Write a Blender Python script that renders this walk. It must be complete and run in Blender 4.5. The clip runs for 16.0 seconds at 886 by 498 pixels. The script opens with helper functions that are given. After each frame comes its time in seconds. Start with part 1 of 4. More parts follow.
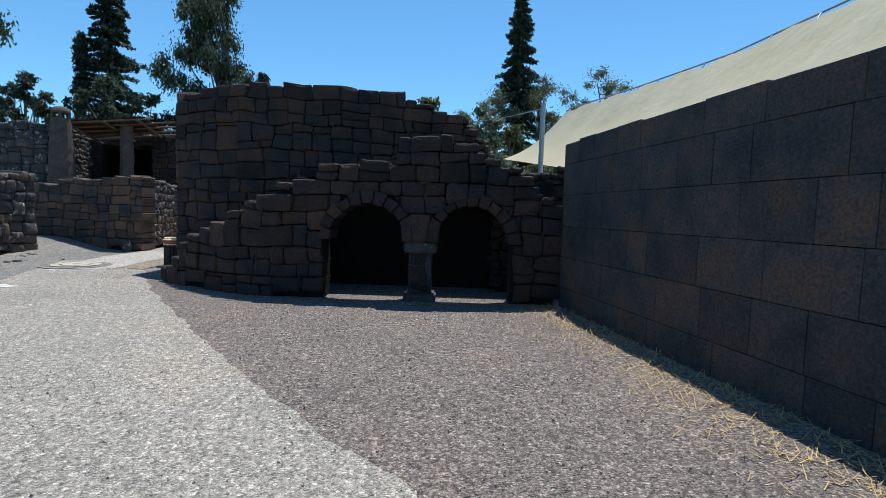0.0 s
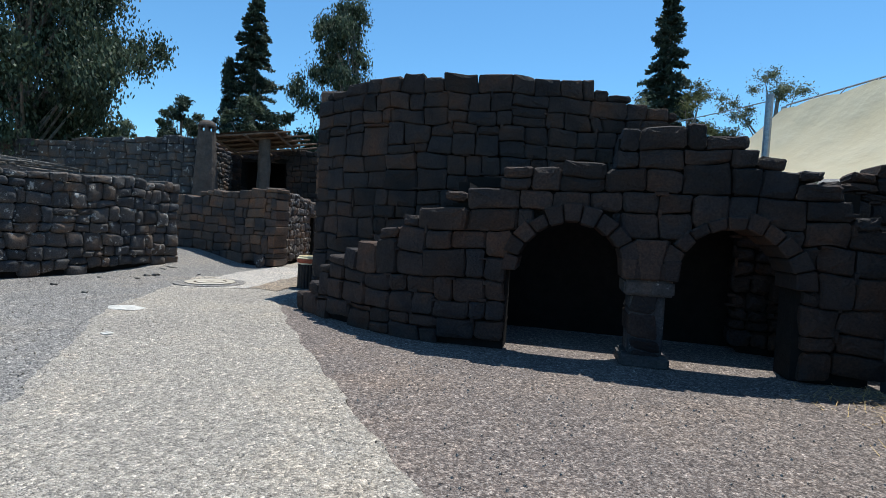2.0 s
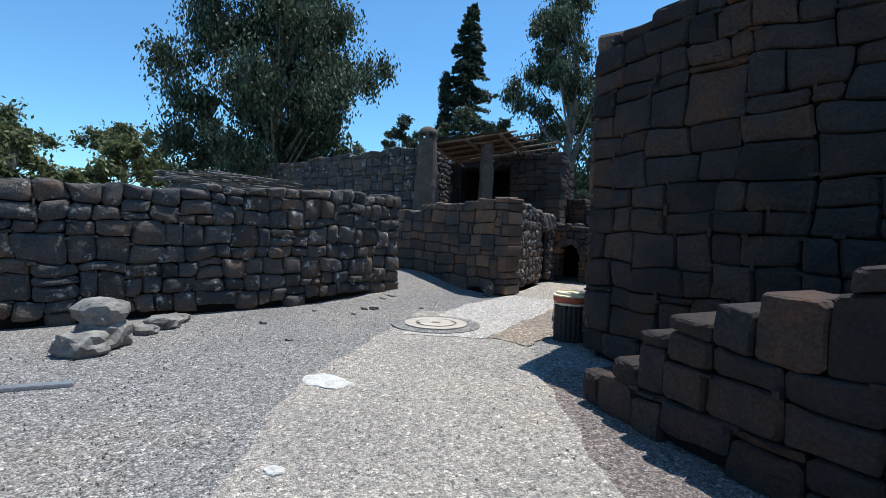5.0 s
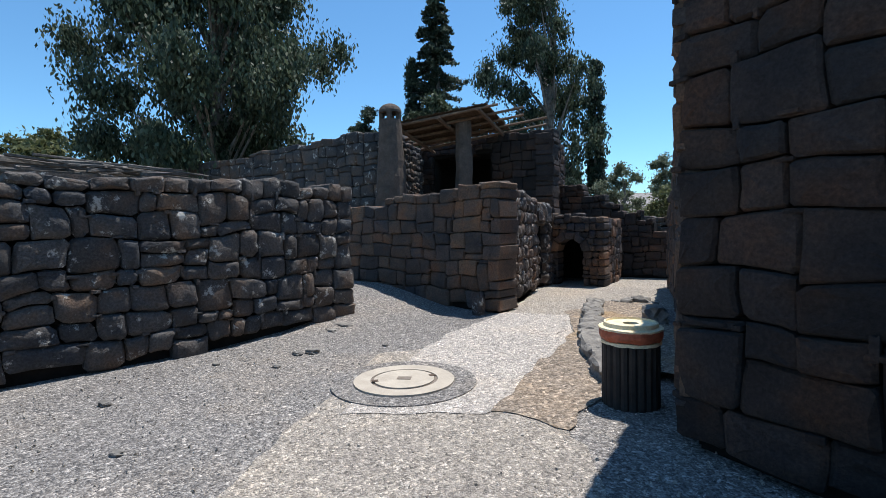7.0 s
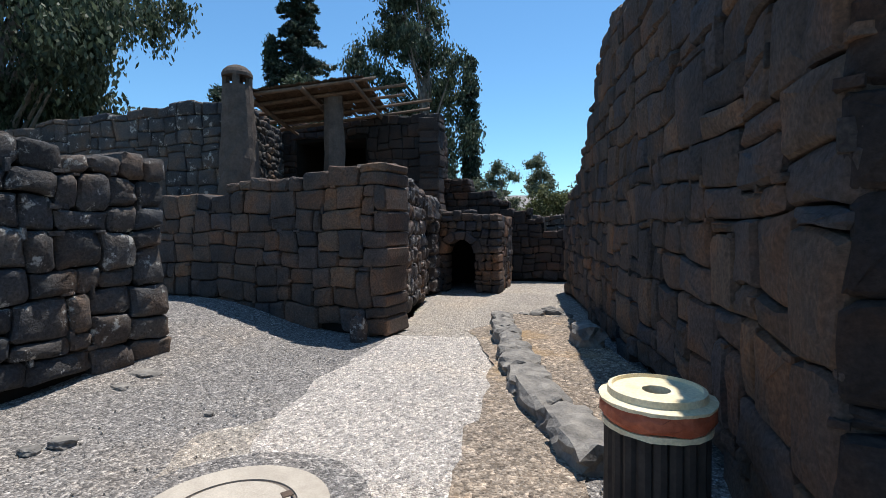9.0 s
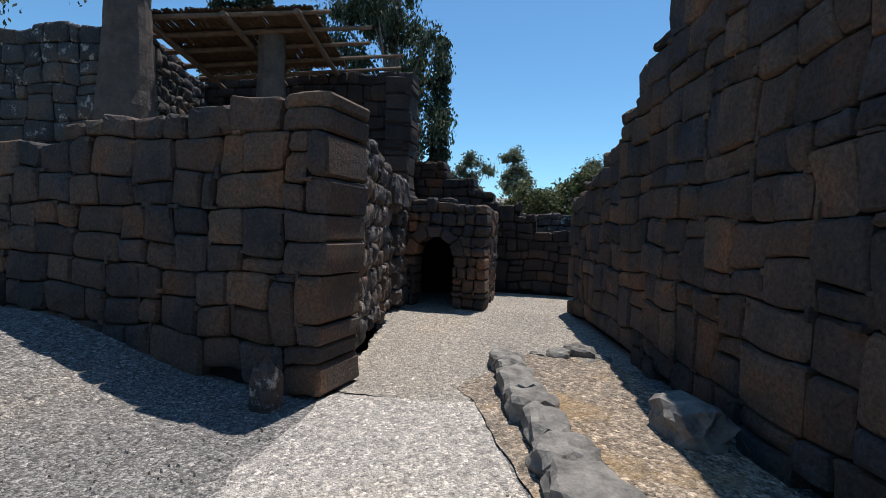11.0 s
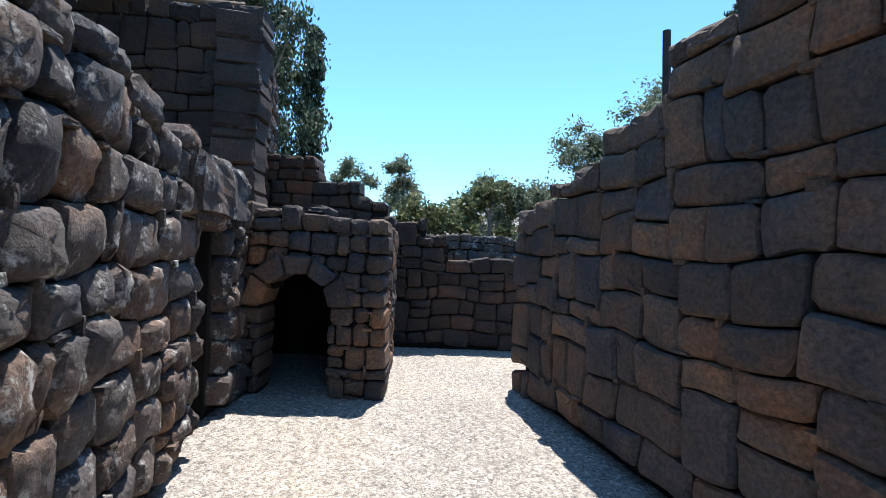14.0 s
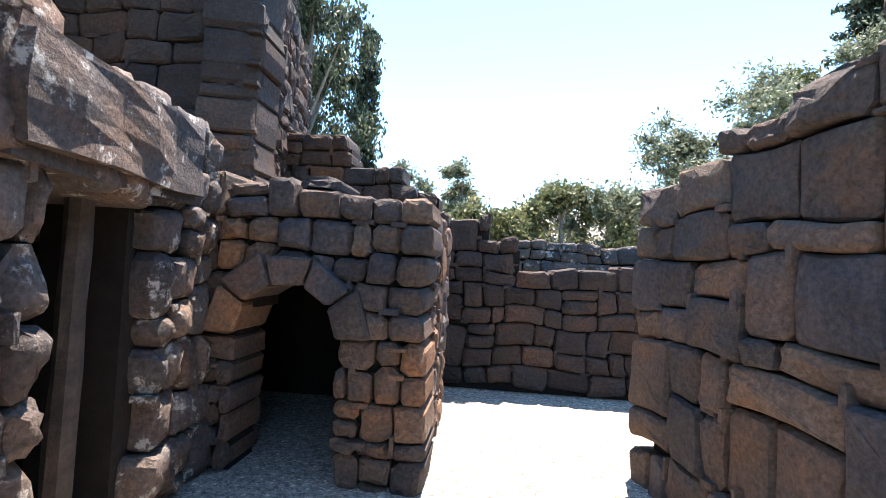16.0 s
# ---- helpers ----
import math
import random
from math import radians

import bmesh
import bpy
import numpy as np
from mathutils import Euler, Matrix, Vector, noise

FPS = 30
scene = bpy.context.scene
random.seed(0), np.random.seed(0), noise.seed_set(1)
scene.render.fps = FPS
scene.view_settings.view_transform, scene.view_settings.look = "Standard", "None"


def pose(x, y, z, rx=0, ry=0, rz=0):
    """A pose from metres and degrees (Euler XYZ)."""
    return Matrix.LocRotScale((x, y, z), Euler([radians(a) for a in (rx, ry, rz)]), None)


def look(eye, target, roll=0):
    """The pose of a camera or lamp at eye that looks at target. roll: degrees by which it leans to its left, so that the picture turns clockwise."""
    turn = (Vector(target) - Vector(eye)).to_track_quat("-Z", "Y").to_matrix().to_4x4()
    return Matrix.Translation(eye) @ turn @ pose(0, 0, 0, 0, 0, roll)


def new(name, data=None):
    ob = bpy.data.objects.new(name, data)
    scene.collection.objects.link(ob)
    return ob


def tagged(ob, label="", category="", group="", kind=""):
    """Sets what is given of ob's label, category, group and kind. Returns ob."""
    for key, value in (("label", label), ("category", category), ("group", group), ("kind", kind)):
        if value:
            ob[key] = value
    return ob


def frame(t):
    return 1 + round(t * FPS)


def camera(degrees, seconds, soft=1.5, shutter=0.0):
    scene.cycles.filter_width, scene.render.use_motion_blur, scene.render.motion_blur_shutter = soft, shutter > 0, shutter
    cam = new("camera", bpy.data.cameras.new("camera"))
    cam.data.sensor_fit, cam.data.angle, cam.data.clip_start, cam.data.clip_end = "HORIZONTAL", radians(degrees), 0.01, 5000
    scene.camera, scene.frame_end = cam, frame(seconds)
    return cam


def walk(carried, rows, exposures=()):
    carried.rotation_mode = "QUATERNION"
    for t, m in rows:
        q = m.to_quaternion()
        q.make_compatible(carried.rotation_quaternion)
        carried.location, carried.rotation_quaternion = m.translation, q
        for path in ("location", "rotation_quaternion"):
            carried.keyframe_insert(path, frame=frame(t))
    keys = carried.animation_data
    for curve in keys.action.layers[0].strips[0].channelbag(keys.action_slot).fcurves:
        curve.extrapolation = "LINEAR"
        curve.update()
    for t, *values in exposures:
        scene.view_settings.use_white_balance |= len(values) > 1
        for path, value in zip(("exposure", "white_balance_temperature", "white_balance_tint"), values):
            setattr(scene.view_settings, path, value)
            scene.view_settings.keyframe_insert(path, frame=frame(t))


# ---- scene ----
cam = camera(84, 16.0, soft=0.6)
PATH = [
    (0.0, pose(0.204, 0.160, 1.490) @ pose(0, 0, 0, 85.86, 0, 1.30) @ pose(0, 0, 0, 0, 0, 1.70)),
    (0.5, pose(0.031, 0.719, 1.511) @ pose(0, 0, 0, 87.84, 0, -0.75) @ pose(0, 0, 0, 0, 0, 0.15)),
    (1.0, pose(-0.260, 1.189, 1.491) @ pose(0, 0, 0, 87.58, 0, -1.28) @ pose(0, 0, 0, 0, 0, 2.25)),
    (1.5, pose(-0.772, 1.748, 1.526) @ pose(0, 0, 0, 87.33, 0, 2.99) @ pose(0, 0, 0, 0, 0, 2.18)),
    (2.0, pose(-1.370, 2.313, 1.469) @ pose(0, 0, 0, 87.55, 0, 13.37) @ pose(0, 0, 0, 0, 0, 3.11)),
    (2.5, pose(-1.673, 2.615, 1.485) @ pose(0, 0, 0, 85.30, 0, 18.67) @ pose(0, 0, 0, 0, 0, 2.52)),
    (3.0, pose(-2.092, 3.048, 1.574) @ pose(0, 0, 0, 86.20, 0, 29.95) @ pose(0, 0, 0, 0, 0, 1.68)),
    (3.5, pose(-2.455, 3.538, 1.579) @ pose(0, 0, 0, 87.56, 0, 34.84) @ pose(0, 0, 0, 0, 0, 1.21)),
    (3.7, pose(-2.594, 3.669, 1.607) @ pose(0, 0, 0, 87.55, 0, 35.90) @ pose(0, 0, 0, 0, 0, 1.52)),
    (5.8, pose(-4.594, 6.373, 1.501) @ pose(0, 0, 0, 87.91, 0, 36.94) @ pose(0, 0, 0, 0, 0, 1.86)),
    (6.0, pose(-4.710, 6.628, 1.515) @ pose(0, 0, 0, 86.92, 0, 37.36) @ pose(0, 0, 0, 0, 0, 1.07)),
    (6.5, pose(-5.204, 7.082, 1.488) @ pose(0, 0, 0, 86.50, 0, 37.29) @ pose(0, 0, 0, 0, 0, 0.35)),
    (7.0, pose(-5.640, 7.708, 1.508) @ pose(0, 0, 0, 87.86, 0, 34.07) @ pose(0, 0, 0, 0, 0, -1.06)),
    (7.5, pose(-5.918, 8.149, 1.499) @ pose(0, 0, 0, 88.18, 0, 30.20) @ pose(0, 0, 0, 0, 0, 0.38)),
    (8.0, pose(-6.295, 8.676, 1.493) @ pose(0, 0, 0, 86.99, 0, 27.95) @ pose(0, 0, 0, 0, 0, -0.53)),
    (8.5, pose(-6.540, 9.188, 1.461) @ pose(0, 0, 0, 86.73, 0, 20.61) @ pose(0, 0, 0, 0, 0, -1.61)),
    (8.7, pose(-6.675, 9.313, 1.467) @ pose(0, 0, 0, 87.86, 0, 19.30) @ pose(0, 0, 0, 0, 0, -1.31)),
    (10.8, look((-7.822, 11.854, 1.402), (-8.418, 13.757, 1.246), 2.4)),
    (11.0, look((-7.949, 12.12, 1.36), (-8.426, 14.06, 1.279), 2.2)),
    (11.5, look((-8.091, 12.657, 1.385), (-8.629, 14.583, 1.35), 2.9)),
    (12.0, look((-8.313, 13.292, 1.423), (-8.561, 15.276, 1.391), 1.4)),
    (12.5, look((-8.442, 13.775, 1.446), (-8.636, 15.765, 1.384), 3.2)),
    (13.0, look((-8.554, 14.22, 1.448), (-8.827, 16.201, 1.493), 0.9)),
    (13.5, look((-8.668, 14.845, 1.47), (-8.708, 16.844, 1.513), 1.6)),
    (14.0, look((-8.729, 15.404, 1.487), (-8.707, 17.404, 1.501), 2.3)),
    (14.5, look((-8.841, 15.915, 1.508), (-8.625, 17.903, 1.461), -0.9)),
    (15.0, look((-9.0, 16.368, 1.438), (-8.639, 18.335, 1.447), 3.9)),
    (15.5, look((-8.885, 16.793, 1.377), (-8.739, 18.787, 1.446), 3.9)),
    (16.0, look((-8.828, 17.305, 1.385), (-9.044, 19.292, 1.454), 3.0)),
]
walk(cam, PATH, [(0, 0.2, 6150, 5), (2.5, 0.27, 6250, 5), (3.5, 0.3, 5950, 5), (6.0, 0.32, 6250, 9), (8.7, 0.3, 6500, 10), (11.0, 0.05, 6500, 10), (11.6, 0.22, 6400, 10), (12.0, 0.8, 6300, 10), (13.0, 1.0, 6250, 10), (14.0, 1.12, 6250, 10), (14.6, 1.35, 6600, 10), (15.1, 2.2, 7300, 18), (16.0, 2.3, 7300, 18)])

# ---- light ----
SUN_DIR = Vector((0.26, 1.0, 3.3)).normalized()
world = bpy.data.worlds.new("sky")
scene.world = world
world.use_nodes = True
wn = world.node_tree.nodes
sky = wn.new("ShaderNodeTexSky")
sky.sky_type = "NISHITA"
sky.sun_disc = False
sky.sun_elevation = math.asin(SUN_DIR.z)
sky.sun_rotation = math.atan2(SUN_DIR.x, SUN_DIR.y)
sky.altitude = 300
sky.dust_density = 0.15
sky.ozone_density = 1.6
wn["Background"].inputs["Strength"].default_value = 0.118
tint = wn.new("ShaderNodeMix")
tint.data_type, tint.blend_type = "RGBA", "MULTIPLY"
tint.inputs[0].default_value = 1.0
tint.inputs[7].default_value = (0.68, 1.04, 1.2, 1)
world.node_tree.links.new(sky.outputs["Color"], tint.inputs[6])
world.node_tree.links.new(tint.outputs[2], wn["Background"].inputs["Color"])
sun = new("sun", bpy.data.lights.new("sun", "SUN"))
sun.data.energy = 4.9
sun.data.angle = radians(0.53)
sun.data.color = (1.0, 0.965, 0.92)
sun.matrix_world = look(SUN_DIR * 60, (0, 0, 0))


# ---- materials ----
def material(name, rough=0.9, metal=0.0):
    m = bpy.data.materials.new(name)
    m.use_nodes = True
    n = m.node_tree.nodes
    b = n["Principled BSDF"]
    b.inputs["Roughness"].default_value = rough
    b.inputs["Metallic"].default_value = metal
    b.inputs["Specular IOR Level"].default_value = 0.3
    return m, n, m.node_tree.links, b


def noise_node(n, l, scale, detail=6, rough=0.6, space="Object", vec=None):
    t = n.new("ShaderNodeTexNoise")
    t.inputs["Scale"].default_value = scale
    t.inputs["Detail"].default_value = detail
    t.inputs["Roughness"].default_value = rough
    if vec is None:
        c = n.new("ShaderNodeNewGeometry")
        l.new(c.outputs["Position"], t.inputs["Vector"])
    else:
        l.new(vec, t.inputs["Vector"])
    return t


def ramp(n, l, src, stops):
    r = n.new("ShaderNodeValToRGB")
    e = r.color_ramp.elements
    while len(e) < len(stops):
        e.new(0.5)
    for k, (p, c) in enumerate(stops):
        e[k].position = p
        e[k].color = (*c, 1) if len(c) == 3 else c
    l.new(src, r.inputs["Fac"])
    return r


def mix(n, l, fac, a, b, blend="MIX"):
    x = n.new("ShaderNodeMix")
    x.data_type = "RGBA"
    x.blend_type = blend
    for sock, v in ((x.inputs[0], fac), (x.inputs[6], a), (x.inputs[7], b)):
        if isinstance(v, (int, float)):
            sock.default_value = v
        elif isinstance(v, tuple):
            sock.default_value = (*v, 1)
        else:
            l.new(v, sock)
    return x.outputs[2]


def bump(n, l, b, heights, invert=()):
    prev = None
    for src, strength, d in heights:
        u = n.new("ShaderNodeBump")
        u.inputs["Strength"].default_value = strength
        u.inputs["Distance"].default_value = d
        l.new(src, u.inputs["Height"])
        u.invert = src in invert
        if prev:
            l.new(prev, u.inputs["Normal"])
        prev = u.outputs["Normal"]
    l.new(prev, b.inputs["Normal"])


def stone_material(name, tones, lichen=0.0, lichen_scale=9.0, relief=0.03):
    """Basalt: a tone for each block, brown and grey drifts, pits, pale lichen."""
    m, n, l, b = material(name, 0.82)
    info = n.new("ShaderNodeObjectInfo")
    isle = n.new("ShaderNodeNewGeometry")
    add = n.new("ShaderNodeMath")
    l.new(info.outputs["Random"], add.inputs[0])
    l.new(isle.outputs["Random Per Island"], add.inputs[1])
    wrap = n.new("ShaderNodeMath")
    wrap.operation = "FRACT"
    l.new(add.outputs[0], wrap.inputs[0])
    tone = ramp(n, l, wrap.outputs[0], [(k / (len(tones) - 1), t) for k, t in enumerate(tones)])
    big = noise_node(n, l, 1.7, 4)
    fine = noise_node(n, l, 38, 8, 0.7)
    mid = noise_node(n, l, 9, 5, 0.6)
    drift = ramp(n, l, big.outputs["Fac"], [(0.32, (0.55, 0.62, 0.72)), (0.5, (1, 1, 1)), (0.68, (1.65, 1.2, 0.88))])
    c = mix(n, l, 1.0, tone.outputs["Color"], drift.outputs["Color"], "MULTIPLY")
    grain = ramp(n, l, fine.outputs["Fac"], [(0.32, (0.4, 0.4, 0.4)), (0.5, (0.95, 0.95, 0.95)), (0.68, (1.6, 1.58, 1.55))])
    c = mix(n, l, 0.8, c, grain.outputs["Color"], "MULTIPLY")
    if lichen:
        li = noise_node(n, l, lichen_scale, 9, 0.75)
        mask = ramp(n, l, li.outputs["Fac"], [(0.62 - 0.12 * lichen, (0, 0, 0)), (0.66 - 0.08 * lichen, (1, 1, 1))])
        c = mix(n, l, mask.outputs["Color"], c, (0.42, 0.4, 0.36))
    l.new(c, b.inputs["Base Color"])
    bump(n, l, b, [(mid.outputs["Fac"], 0.55, relief * 0.9), (fine.outputs["Fac"], 0.85, relief * 0.55)])
    return m


M_BASALT = stone_material("basalt", [(0.024, 0.019, 0.017), (0.05, 0.034, 0.027), (0.034, 0.029, 0.028), (0.066, 0.043, 0.033), (0.03, 0.023, 0.021)], 0.0, 9, 0.045)
M_BASALT_LICHEN = stone_material("basalt_lichen", [(0.066, 0.055, 0.05), (0.13, 0.096, 0.078), (0.09, 0.08, 0.076), (0.15, 0.115, 0.094)], 0.55, 7.0, 0.05)
M_ALLEY = stone_material("basalt_brown", [(0.052, 0.045, 0.042), (0.13, 0.086, 0.061), (0.07, 0.064, 0.066), (0.16, 0.106, 0.072), (0.064, 0.053, 0.047), (0.1, 0.073, 0.058)], 0.0, 9, 0.045)
M_GREY_BASALT = stone_material("basalt_grey", [(0.05, 0.048, 0.047), (0.09, 0.078, 0.07), (0.07, 0.069, 0.07), (0.115, 0.1, 0.088)], 0.35, 5.0, 0.05)
M_ASHLAR = stone_material("ashlar", [(0.058, 0.05, 0.046), (0.08, 0.066, 0.058), (0.05, 0.045, 0.044), (0.068, 0.06, 0.055)], 0.0, 9, 0.016)


def plain(name, c1, c2, scale=12, rough=0.85, metal=0.0, relief=0.01, fine=60):
    m, n, l, b = material(name, rough, metal)
    a = noise_node(n, l, scale, 6)
    f = noise_node(n, l, fine, 6)
    r = ramp(n, l, a.outputs["Fac"], [(0.3, c1), (0.7, c2)])
    g = ramp(n, l, f.outputs["Fac"], [(0.3, (0.75, 0.75, 0.75)), (0.7, (1.2, 1.2, 1.2))])
    l.new(mix(n, l, 0.7, r.outputs["Color"], g.outputs["Color"], "MULTIPLY"), b.inputs["Base Color"])
    bump(n, l, b, [(a.outputs["Fac"], 0.4, relief), (f.outputs["Fac"], 0.5, relief * 0.5)])
    return m


def gravel_material(name, dark, mid, pale, cell=55, stain=0.5, straw=0.0):
    """Loose chippings: a tone and a tilt for each stone, stained in patches."""
    m, n, l, b = material(name, 0.95)
    geo = n.new("ShaderNodeNewGeometry")
    v = n.new("ShaderNodeTexVoronoi")
    v.inputs["Scale"].default_value = cell
    l.new(geo.outputs["Position"], v.inputs["Vector"])
    v2 = n.new("ShaderNodeTexVoronoi")
    v2.inputs["Scale"].default_value = cell * 0.5
    l.new(geo.outputs["Position"], v2.inputs["Vector"])
    sep = n.new("ShaderNodeSeparateColor")
    l.new(v.outputs["Color"], sep.inputs["Color"])
    sep2 = n.new("ShaderNodeSeparateColor")
    l.new(v2.outputs["Color"], sep2.inputs["Color"])
    tone = ramp(n, l, sep.outputs["Red"], [(0.0, dark), (0.55, mid), (1.0, pale)])
    tone2 = ramp(n, l, sep2.outputs["Green"], [(0.0, (0.45, 0.45, 0.46)), (0.3, (0.9, 0.9, 0.9)), (0.85, (1.05, 1.04, 1.02)), (1.0, (1.9, 1.85, 1.8))])
    c = mix(n, l, 0.8, tone.outputs["Color"], tone2.outputs["Color"], "MULTIPLY")
    patch = noise_node(n, l, 0.55, 6, 0.65)
    st = ramp(n, l, patch.outputs["Fac"], [(0.3, (0.72, 0.72, 0.75)), (0.5, (1, 1, 1)), (0.7, (1.22, 1.12, 1.0))])
    c = mix(n, l, stain, c, st.outputs["Color"], "MULTIPLY")
    grit = noise_node(n, l, 17.0, 8, 0.75)
    gr = ramp(n, l, grit.outputs["Fac"], [(0.36, (0.55, 0.55, 0.56)), (0.64, (1.42, 1.4, 1.38))])
    c = mix(n, l, 0.8, c, gr.outputs["Color"], "MULTIPLY")
    if straw:
        s = noise_node(n, l, 1.1, 7, 0.7)
        mask = ramp(n, l, s.outputs["Fac"], [(0.56, (0, 0, 0)), (0.68, (straw, straw, straw))])
        c = mix(n, l, mask.outputs["Color"], c, (0.34, 0.22, 0.1))
    l.new(c, b.inputs["Base Color"])
    nz = noise_node(n, l, 130, 4)
    und = noise_node(n, l, 3.0, 4)
    bump(n, l, b, [(und.outputs["Fac"], 0.4, 0.1), (v2.outputs["Distance"], 0.5, 0.03), (v.outputs["Distance"], 0.8, 0.015), (nz.outputs["Fac"], 0.3, 0.006)], (v.outputs["Distance"], v2.outputs["Distance"]))
    return m


M_GRAVEL = gravel_material("gravel", (0.12, 0.113, 0.108), (0.235, 0.217, 0.2), (0.42, 0.395, 0.365), 74, 0.6)
M_GRAVEL_DARK = gravel_material("gravel_brown", (0.105, 0.086, 0.076), (0.19, 0.152, 0.134), (0.35, 0.3, 0.265), 76, 0.7, 0.0)
M_PATH = gravel_material("path_chippings", (0.27, 0.24, 0.205), (0.4, 0.355, 0.3), (0.54, 0.485, 0.42), 95, 0.6)
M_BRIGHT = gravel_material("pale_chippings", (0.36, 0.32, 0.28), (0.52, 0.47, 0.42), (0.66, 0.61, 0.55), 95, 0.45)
M_DIRT = gravel_material("dry_earth", (0.16, 0.125, 0.095), (0.27, 0.22, 0.17), (0.42, 0.35, 0.28), 60, 0.6, 0.6)
# Near-black: colours the wall joints and stands in for shade in closed rooms.
M_MORTAR_AND_DARK = plain("mortar_and_dark_fill", (0.007, 0.006, 0.005), (0.016, 0.013, 0.011), 8, 0.95, 0, 0.04, 40)
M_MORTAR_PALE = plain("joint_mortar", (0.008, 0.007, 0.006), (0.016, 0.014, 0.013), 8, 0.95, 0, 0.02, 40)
M_CONCRETE = plain("manhole_concrete", (0.36, 0.31, 0.25), (0.48, 0.42, 0.34), 6, 0.9, 0, 0.006, 120)
M_GROOVE = plain("groove", (0.16, 0.13, 0.1), (0.22, 0.18, 0.15), 20)
M_IRON = plain("rusty_iron", (0.09, 0.065, 0.05), (0.16, 0.11, 0.08), 20, 0.6, 0.6)
M_STEEL = plain("galvanised_post", (0.3, 0.31, 0.32), (0.42, 0.43, 0.44), 15, 0.45, 0.7, 0.002)
M_WOOD = plain("old_beam_wood", (0.1, 0.065, 0.045), (0.2, 0.13, 0.085), 7, 0.8, 0, 0.02, 30)
M_DOORWOOD = plain("door_post_wood", (0.035, 0.03, 0.026), (0.08, 0.066, 0.055), 9, 0.85, 0, 0.02, 40)
M_DARK_WOOD = plain("charred_bin_wood", (0.02, 0.017, 0.015), (0.05, 0.04, 0.034), 9, 0.75, 0, 0.01, 50)
M_REED = plain("split_reed", (0.06, 0.036, 0.022), (0.14, 0.088, 0.054), 14, 0.8, 0, 0.01, 90)
M_BARK = plain("bark", (0.12, 0.1, 0.085), (0.3, 0.26, 0.22), 5, 0.9, 0, 0.06, 25)
M_CREAM = plain("bin_lid_cream", (0.7, 0.57, 0.34), (0.84, 0.73, 0.5), 9, 0.5, 0, 0.003, 70)
M_RED = plain("bin_band_red", (0.36, 0.08, 0.035), (0.5, 0.14, 0.07), 18, 0.55, 0, 0.02, 30)
M_BOULDER = plain("boulder_stone", (0.1, 0.092, 0.085), (0.31, 0.285, 0.25), 6, 0.9, 0, 0.05, 40)
M_GREYWOOD = plain("grey_timber", (0.2, 0.175, 0.15), (0.34, 0.3, 0.26), 6, 0.85, 0, 0.01, 45)
M_WHITE_STONE = plain("white_limestone", (0.4, 0.37, 0.33), (0.62, 0.59, 0.54), 9, 0.9, 0, 0.04, 40)
M_PLASTER = plain("earth_plaster", (0.07, 0.054, 0.045), (0.13, 0.1, 0.08), 5, 0.95, 0, 0.06, 24)
M_THATCH = plain("roof_brush", (0.08, 0.07, 0.06), (0.2, 0.18, 0.155), 11, 0.95, 0, 0.06, 40)
M_STRAW = plain("straw", (0.4, 0.27, 0.11), (0.58, 0.42, 0.2), 20)


def leaf_material(name, dark, mid, pale):
    m, n, l, b = material(name, 0.6)
    geo = n.new("ShaderNodeNewGeometry")
    big = noise_node(n, l, 0.6, 3)
    r = ramp(n, l, geo.outputs["Random Per Island"], [(0, dark), (0.6, mid), (1, pale)])
    d = ramp(n, l, big.outputs["Fac"], [(0.3, (0.7, 0.75, 0.75)), (0.7, (1.25, 1.2, 1.0))])
    l.new(mix(n, l, 1.0, r.outputs["Color"], d.outputs["Color"], "MULTIPLY"), b.inputs["Base Color"])
    tr = n.new("ShaderNodeBsdfTranslucent")
    l.new(r.outputs["Color"], tr.inputs["Color"])
    ms = n.new("ShaderNodeMixShader")
    ms.inputs[0].default_value = 0.3
    l.new(b.outputs[0], ms.inputs[1])
    l.new(tr.outputs[0], ms.inputs[2])
    l.new(ms.outputs[0], n["Material Output"].inputs["Surface"])
    return m


M_EUC = leaf_material("eucalyptus_leaf", (0.03, 0.045, 0.028), (0.065, 0.09, 0.055), (0.14, 0.17, 0.115))
M_PINE = leaf_material("conifer_needle", (0.022, 0.036, 0.026), (0.045, 0.066, 0.046), (0.08, 0.105, 0.075))
M_OLIVE = leaf_material("shrub_leaf", (0.055, 0.066, 0.028), (0.12, 0.136, 0.06), (0.21, 0.212, 0.105))
M_GREYLEAF = leaf_material("olive_leaf", (0.09, 0.11, 0.075), (0.17, 0.195, 0.13), (0.27, 0.29, 0.21))


def fabric_material():
    m, n, l, b = material("shade_cloth", 0.9)
    a = noise_node(n, l, 0.8, 5)
    w = noise_node(n, l, 140, 2)
    r = ramp(n, l, a.outputs["Fac"], [(0.3, (0.78, 0.66, 0.44)), (0.7, (0.86, 0.76, 0.55))])
    l.new(r.outputs["Color"], b.inputs["Base Color"])
    bump(n, l, b, [(a.outputs["Fac"], 0.3, 0.3), (w.outputs["Fac"], 0.2, 0.003)])
    tr = n.new("ShaderNodeBsdfTranslucent")
    l.new(r.outputs["Color"], tr.inputs["Color"])
    ms = n.new("ShaderNodeMixShader")
    ms.inputs[0].default_value = 0.55
    l.new(b.outputs[0], ms.inputs[1])
    l.new(tr.outputs[0], ms.inputs[2])
    l.new(ms.outputs[0], n["Material Output"].inputs["Surface"])
    return m


M_CLOTH = fabric_material()


